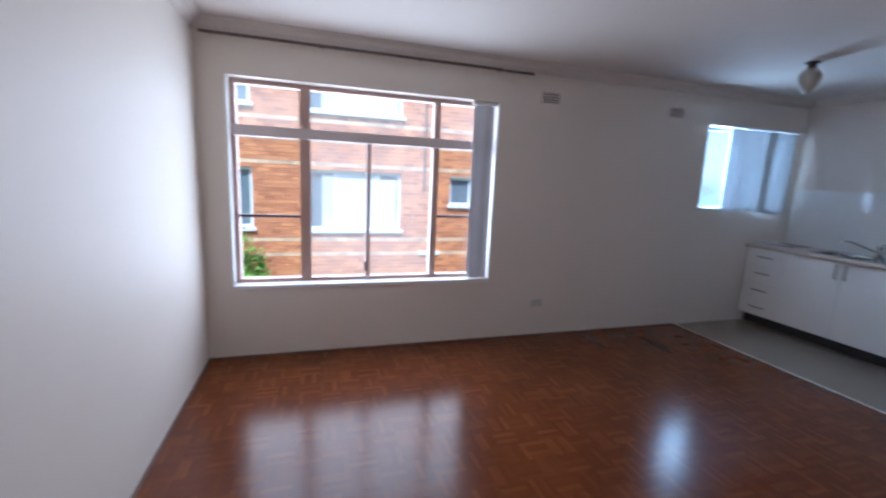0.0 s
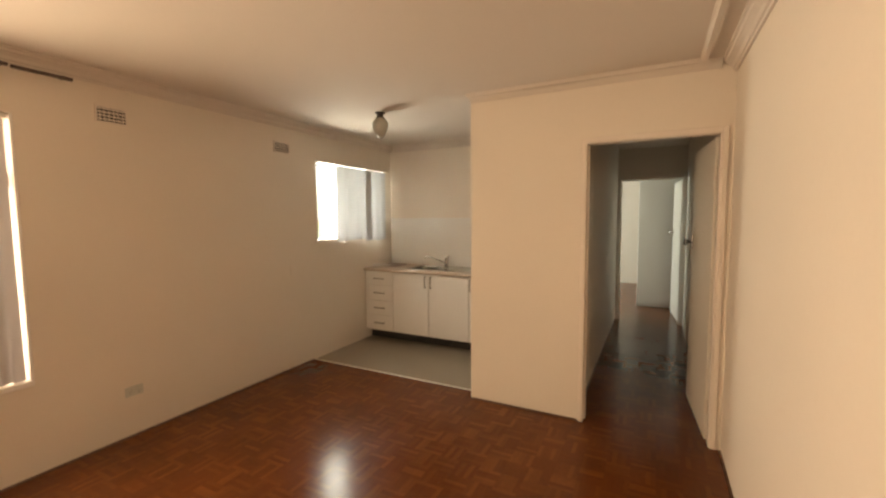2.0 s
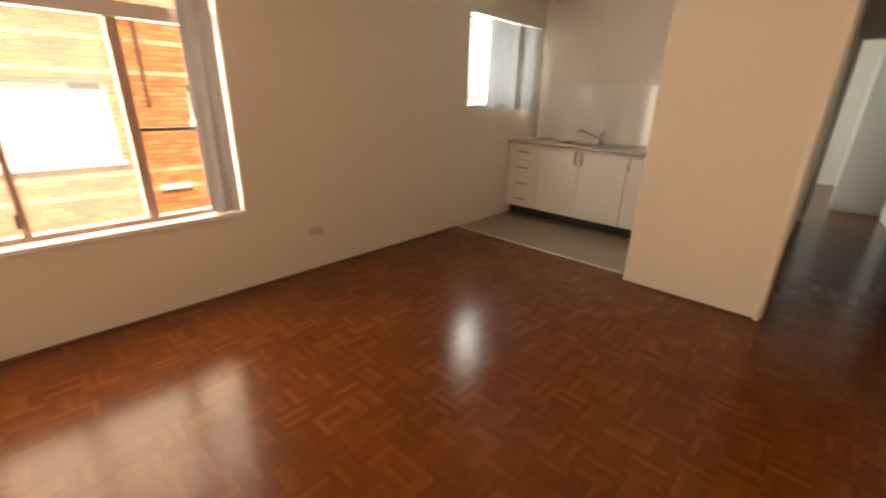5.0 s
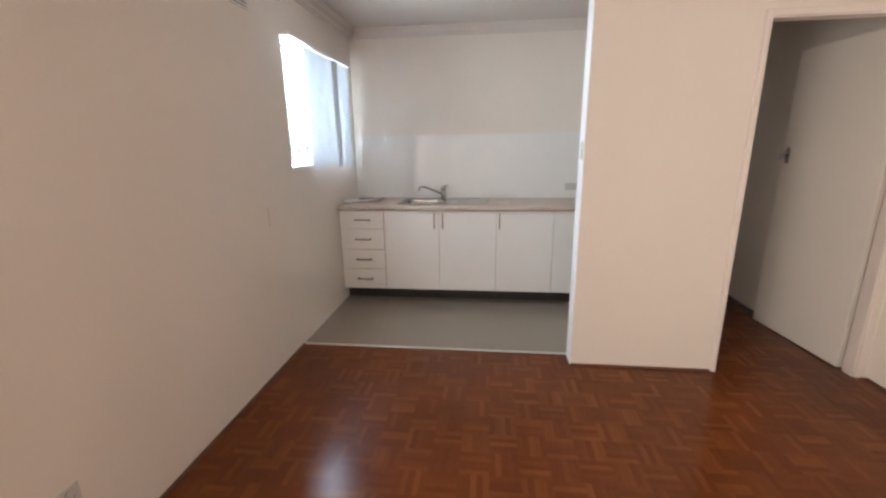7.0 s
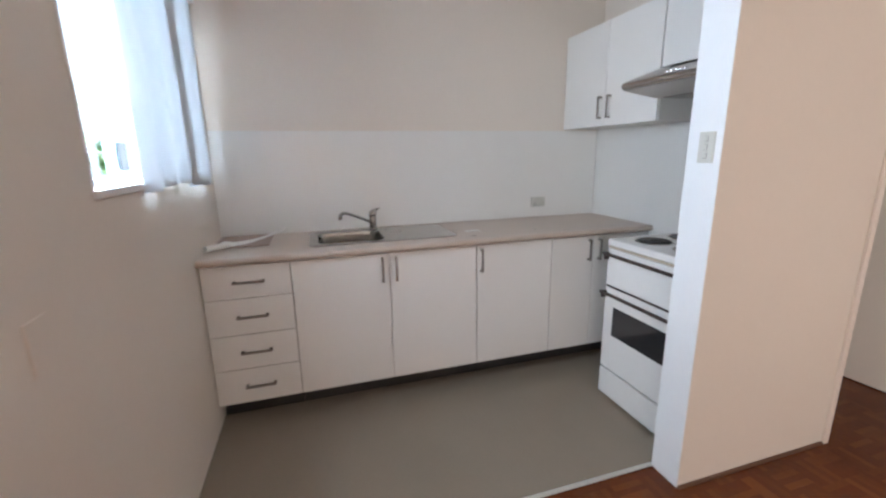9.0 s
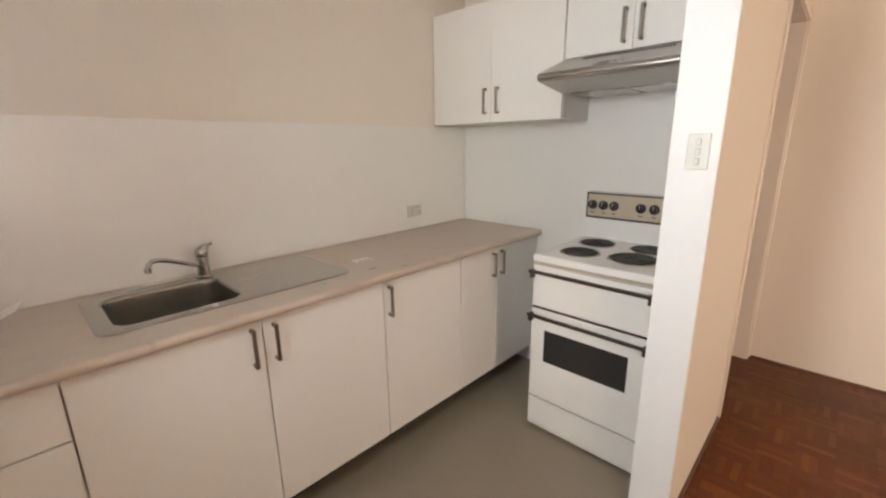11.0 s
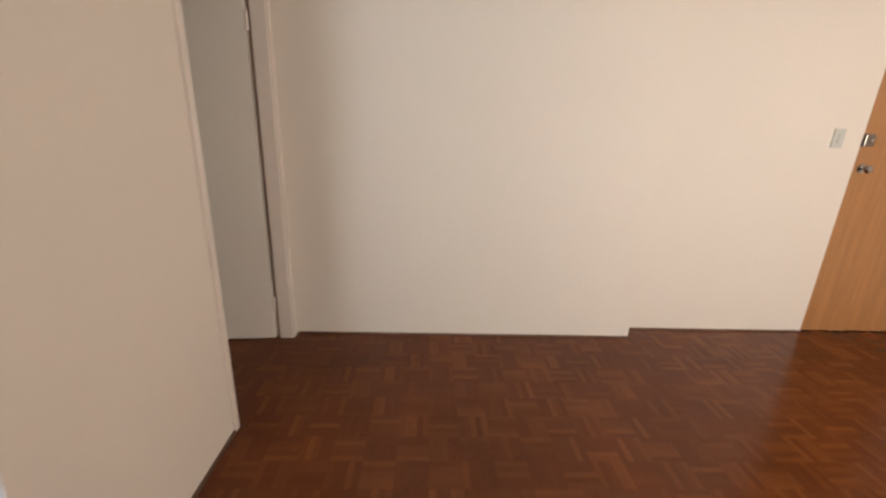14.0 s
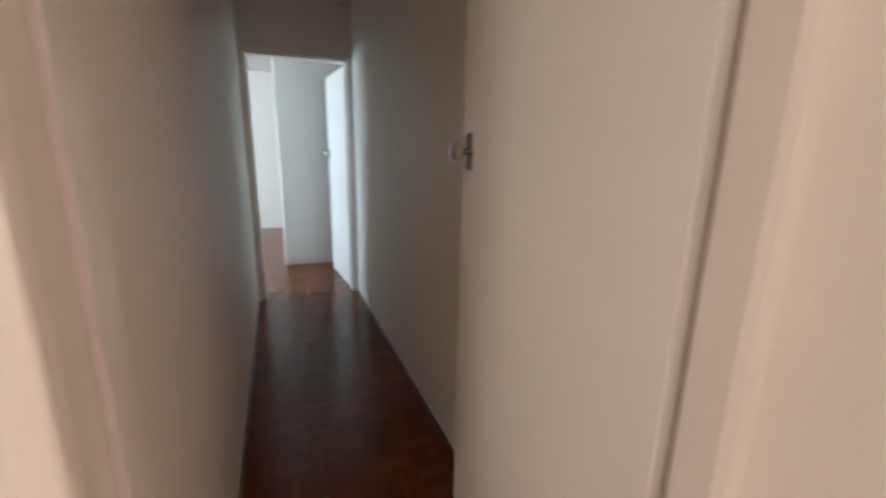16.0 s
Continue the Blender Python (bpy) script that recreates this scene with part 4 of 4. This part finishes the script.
def facade():
    b = thing("apartment_building", (2.0, FY + 3, -2.7), "orange brick apartment building across the side yard", "building")
    bx0, bx1, top = -9.0, 7.2, 5.9
    wins = [(-1.75, -0.52, 0.20, 1.52), (0.64, 2.76, 0.16, 1.52), (4.0, 4.6, 0.80, 1.48), (-1.75, -0.52, 2.85, 4.15), (0.64, 2.76, 2.81, 4.15), (4.0, 4.6, 3.45, 4.1), (-6.4, -4.2, 0.16, 1.52), (-6.4, -4.2, 2.81, 4.15)]
    part("wall", slab("y", FY + 0.012, FY + 0.3, bx0, bx1, -2.7, top, wins), MORTAR, b)
    part("side_wall", box(bx1 - 0.3, bx1, FY + 0.3, FY + 9, -2.7, top), BRICK, b)
    part("side_wall", box(bx0, bx0 + 0.3, FY + 0.3, FY + 9, -2.7, top), BRICK, b)
    part("rear_wall", box(bx0 + 0.3, bx1 - 0.3, FY + 8.7, FY + 9, -2.7, top), BRICK, b)
    roof = [(FY - 0.45, top), (FY - 0.45, top + 0.12), (FY + 4.5, top + 1.7), (FY + 9.4, top + 0.12), (FY + 9.4, top)]
    part("roof", sweep(roof, "x", bx0 - 0.4, bx1 + 0.4), ROOF, b)
    # brick courses
    rng = random.Random(4)
    fields = {"brick_courses": ([], [], BRICK, "orange-red bricks laid in courses"), "sandy_courses": ([], [], PALEBRICK, "paler sandy brick courses")}
    row = 0
    z = -2.0
    while z < top - 0.08:
        x = -4.0 + (0.12 if row % 2 else 0.0)
        pale = any(abs(z - c) < 0.043 for c in (-1.2, -0.45, -0.08, 1.57, 2.10, 2.55, 4.2, 4.75))
        verts, faces = fields["sandy_courses" if pale else "brick_courses"][:2]
        while x < bx1 - 0.2:
            a, c = x, x + 0.23
            cut = any(a < w[1] and c > w[0] and z < w[3] and z + 0.076 > w[2] for w in wins)
            if cut:
                for w in wins:
                    if a < w[1] and c > w[0] and z < w[3] and z + 0.076 > w[2]:
                        if a < w[0]:
                            c = w[0]
                        elif c > w[1]:
                            a = w[1]
                        else:
                            a = c
            if c - a > 0.03:
                d = FY + rng.uniform(-0.003, 0.003)
                n = len(verts)
                verts += [(a, d, z), (c, d, z), (c, d, z + 0.076), (a, d, z + 0.076), (a, FY + 0.02, z), (c, FY + 0.02, z), (c, FY + 0.02, z + 0.076), (a, FY + 0.02, z + 0.076)]
                faces += [(n, n + 1, n + 2, n + 3), (n, n + 4, n + 5, n + 1), (n + 3, n + 2, n + 6, n + 7), (n, n + 3, n + 7, n + 4), (n + 1, n + 5, n + 6, n + 2)]
            x += 0.24
        z += 0.086
        row += 1
    o = ORIGIN[b.name]
    for nm, (verts, faces, material, words) in fields.items():
        me = bpy.data.meshes.new(nm)
        me.from_pydata([(v[0] - o.x, v[1] - o.y, v[2] - o.z) for v in verts], [], faces)
        me.materials.append(material)
        ob = new(nm, me)
        ob.parent = b
        tagged(ob, words, "", "", "stuff")
    for x0, x1, z0, z1 in wins:
        w = part("window", slab("y", FY + 0.10, FY + 0.16, x0, x1, z0, z1, [(x0 + 0.06, x1 - 0.06, z0 + 0.06, z1 - 0.06)]), OUTWHITE, b)
        part("pane", box(x0 + 0.05, x1 - 0.05, FY + 0.13, FY + 0.14, z0 + 0.05, z1 - 0.05), OUTGLASS, w)
        part("sill", box(x0 - 0.06, x1 + 0.06, FY - 0.07, FY + 0.10, z0 - 0.07, z0 + 0.005, 0.01), OUTWHITE, w)
        if x1 - x0 > 0.8:
            wide = x1 - x0
            cuts = (0.28, 0.75) if wide > 1.5 else (0.60,)
            for c in cuts:
                m = x0 + wide * c
                part("mullion", box(m - 0.03, m + 0.03, FY + 0.09, FY + 0.165, z0 + 0.05, z1 - 0.05), OUTWHITE, w)
            if wide > 1.5:
                part("blind", box(x0 + 0.28 * wide + 0.032, x0 + 0.75 * wide - 0.032, FY + 0.115, FY + 0.122, z0 + 0.06, z1 - 0.07), OUTBLIND, w, "drawn white blind")
                part("blind", box(x0 + 0.75 * wide + 0.032, x1 - 0.10, FY + 0.118, FY + 0.124, z0 + 0.06, z1 - 0.16), OUTBLIND, w, "drawn white blind")
                n = int((z1 - z0 - 0.14) / 0.05)
                for i in range(n):
                    z = z0 + 0.07 + i * 0.05
                    part("louvre", box(x0 + 0.30, x0 + 0.28 * wide - 0.032, FY + 0.100, FY + 0.122, z, z + 0.036), OUTBLIND, w)
            else:
                part("blind", box(x0 + 0.065, x0 + 0.60 * wide - 0.032, FY + 0.115, FY + 0.122, z0 + 0.06, z1 - 0.07), OUTBLIND, w, "drawn white blind")
    part("ledge", box(3.25, 3.78, FY - 0.05, FY, -0.46, -0.36, 0.01), OUTWHITE, b, "short white ledge on the brickwork")
    part("downpipe", tube((3.32, FY - 0.05, 1.15), (3.32, FY - 0.05, top), 0.028, seg=12), PIPEBROWN, b, "thin brown downpipe")


def leafy(name, label, base, height, centre, radius, count, seed, red=0.0, leaf=0.09, group=""):
    """Trunk, limbs and a crown of many small leaves, densest towards its outside."""
    rng = random.Random(seed)
    t = thing(name, base, label, "tree" if height > 3.4 else "shrub", group)
    bx, by, bz = base
    cx, cy, cz = centre
    bm = tube(base, (bx, by, cz - radius[2] * 0.5), 0.09, 0.055, 10)
    part("trunk", bm, BARK, t)
    for i in range(7):
        a = i * 0.9 + rng.random()
        e = Vector((cx + radius[0] * 0.7 * math.cos(a), cy + radius[1] * 0.7 * math.sin(a), cz + radius[2] * rng.uniform(-0.1, 0.6)))
        part("limb", bent([(bx, by, cz - radius[2] * (0.9 - 0.06 * i)), tuple((Vector((bx, by, cz - radius[2] * 0.5)) + e) / 2 + Vector((0, 0, 0.1))), tuple(e)], 0.022, 6), BARK, t)
    o = ORIGIN[t.name]
    clumps = [(Vector((cx, cy, cz)) + Vector((radius[0] * rng.uniform(-0.85, 0.85), radius[1] * rng.uniform(-0.85, 0.85), radius[2] * rng.uniform(-0.75, 0.85))), rng.uniform(0.2, 0.42) * min(radius)) for _ in range(34)]
    for nm, share, material in (("crown", 1 - red, LEAF), ("red_shoots", red, LEAFRED)):
        verts, faces = [], []
        for _ in range(int(count * share)):
            c, r = rng.choice(clumps)
            d = Vector((rng.gauss(0, 1), rng.gauss(0, 1), rng.gauss(0, 1))).normalized()
            p = c + d * r * rng.uniform(0.6, 1.25) - o
            if nm == "red_shoots":
                p.z += 0.08
            q = Euler((rng.uniform(-1, 1), rng.uniform(-1, 1), rng.uniform(0, 6.28))).to_matrix()
            s = leaf * rng.uniform(0.6, 1.2)
            n = len(verts)
            for u, v, w in ((0, -0.5, 0), (0.22, -0.1, 0.04), (0.16, 0.25, 0.05), (0, 0.55, -0.02), (-0.16, 0.25, 0.05), (-0.22, -0.1, 0.04)):
                verts.append(tuple(p + q @ Vector((u * s, v * s, w * s))))
            faces.append(tuple(range(n, n + 6)))
        if faces:
            me = bpy.data.meshes.new(nm)
            me.from_pydata(verts, [], faces)
            me.materials.append(material)
            ob = new(nm, me)
            ob.parent = t
    return t


def far_house(x, y, w, d, h, mat_wall, label):
    b = thing("house", (x, y, -2.7), label, "house", "far houses")
    part("wall", box(x - w / 2, x + w / 2, y - d / 2, y + d / 2, -2.7, -2.7 + h), mat_wall, b)
    prof = [(y - d / 2 - 0.5, -2.7 + h), (y, -2.7 + h + d * 0.28), (y + d / 2 + 0.5, -2.7 + h)]
    part("roof", sweep(prof, "x", x - w / 2 - 0.5, x + w / 2 + 0.5), ROOF, b)
    for i in range(3):
        cx = x - w / 2 + w * (i + 0.5) / 3
        wi = part("window", box(cx - 0.6, cx + 0.6, y - d / 2 - 0.04, y - d / 2, -2.7 + h * 0.4, -2.7 + h * 0.78), OUTWHITE, b)
        part("pane", box(cx - 0.53, cx + 0.53, y - d / 2 - 0.06, y - d / 2 - 0.041, -2.7 + h * 0.43, -2.7 + h * 0.75), OUTGLASS, wi)


facade()
leafy("flowering_shrub", "tall bright green shrub with reddish shoots beside the brick building", (-1.2, 5.0, -2.7), 3.2, (-1.15, 5.0, -0.75), (1.15, 0.8, 1.15), 9000, 3, red=0.08, leaf=0.10)
leafy("garden_tree", "leafy green garden tree beyond the kitchen window", (20.0, 9.0, -2.7), 4.5, (20.0, 9.0, 0.2), (2.6, 2.2, 1.9), 7000, 5, leaf=0.22, group="garden trees")
leafy("garden_tree", "leafy green garden tree beyond the kitchen window", (19.0, 5.6, -2.7), 6.0, (19.0, 5.6, 1.1), (2.6, 2.2, 1.9), 8000, 6, leaf=0.22, group="garden trees")
leafy("garden_tree", "leafy green garden tree beyond the kitchen window", (28.0, 9.5, -2.7), 4.5, (28.0, 9.5, 1.4), (3.0, 2.6, 2.0), 6000, 7, leaf=0.25, group="garden trees")
far_house(34.0, 40.0, 14.0, 9.0, 3.6, OUTWHITE, "pale single-storey house with a terracotta roof")
far_house(70.0, 30.0, 16.0, 10.0, 4.0, OUTWHITE, "pale single-storey house with a terracotta roof")


# ---- parquet floor, last ----
FINGER, COUNT = 0.0274, 5
BLOCK = FINGER * COUNT


def finger_verts(along_x):
    g, b = 0.0001, 0.00005
    hx, hy = (BLOCK / 2, FINGER / 2) if along_x else (FINGER / 2, BLOCK / 2)
    hx, hy = hx - g, hy - g
    low = [(-hx, -hy, -0.0115), (hx, -hy, -0.0115), (hx, hy, -0.0115), (-hx, hy, -0.0115)]
    mid = [(x, y, -b) for x, y, _ in low]
    topv = [(x - math.copysign(b, x), y - math.copysign(b, y), 0.0) for x, y, _ in low]
    return low + mid + topv


FACES = [(8, 9, 10, 11)] + [f for i in range(4) for f in ((i, (i + 1) % 4, 4 + (i + 1) % 4, 4 + i), (4 + i, 4 + (i + 1) % 4, 8 + (i + 1) % 4, 8 + i))]


def parquet():
    root = tagged(new("floor_parquet"), "worn reddish-brown parquet laid in basket-weave squares", "floor", "", "structure")
    rng = random.Random(11)
    shapes = {}
    for ax in (True, False):
        me = bpy.data.meshes.new("parquet_block")
        me.from_pydata(finger_verts(ax), [], FACES)
        me.materials.append(PARQUET)
        shapes[ax] = me
    areas = [(0.0, 4.56, -3.78, 0.0), (4.56, 7.87, -3.63, HALLN), (7.87, 11.56, -4.5, -2.0)]
    verts, faces = [], []
    made = 0
    for i in range(0, int(11.6 / BLOCK) + 1):
        for j in range(int(-4.5 / BLOCK) - 1, 0):
            ax = (i + j) % 2 == 0
            lean = (rng.gauss(0, 0.0006), rng.gauss(0, 0.0006))
            for f in range(COUNT):
                off = (f - (COUNT - 1) / 2) * FINGER
                cx = (i + 0.5) * BLOCK + (0 if ax else off)
                cy = (j + 0.5) * BLOCK + (off if ax else 0)
                hx, hy = (BLOCK / 2, FINGER / 2) if ax else (FINGER / 2, BLOCK / 2)
                if not any(cx + hx > x0 and cx - hx < x1 and cy + hy > y0 and cy - hy < y1 for x0, x1, y0, y1 in areas):
                    continue
                z = rng.uniform(-0.00001, 0.00001)
                tx, ty = lean[0] + rng.gauss(0, 0.0003), lean[1] + rng.gauss(0, 0.0003)
                if 2.75 < cx < 4.0 and -2.45 < cy < -1.5 and made < 300:
                    ob = new("parquet_block", shapes[ax])
                    ob.matrix_basis = pose(cx, cy, z, math.degrees(tx), math.degrees(ty), 0)
                    ob.parent = root
                    made += 1
                    continue
                n = len(verts)
                verts += [(cx + vx, cy + vy, vz + z - vx * ty + vy * tx) for vx, vy, vz in finger_verts(ax)]
                faces += [tuple(n + q for q in face) for face in FACES]
    me = bpy.data.meshes.new("parquet_field")
    me.from_pydata(verts, [], faces)
    me.materials.append(PARQUET)
    ob = new("parquet_field", me)
    ob.parent = root
    tagged(ob, "reddish-brown parquet fingers", "", "", "stuff")


parquet()
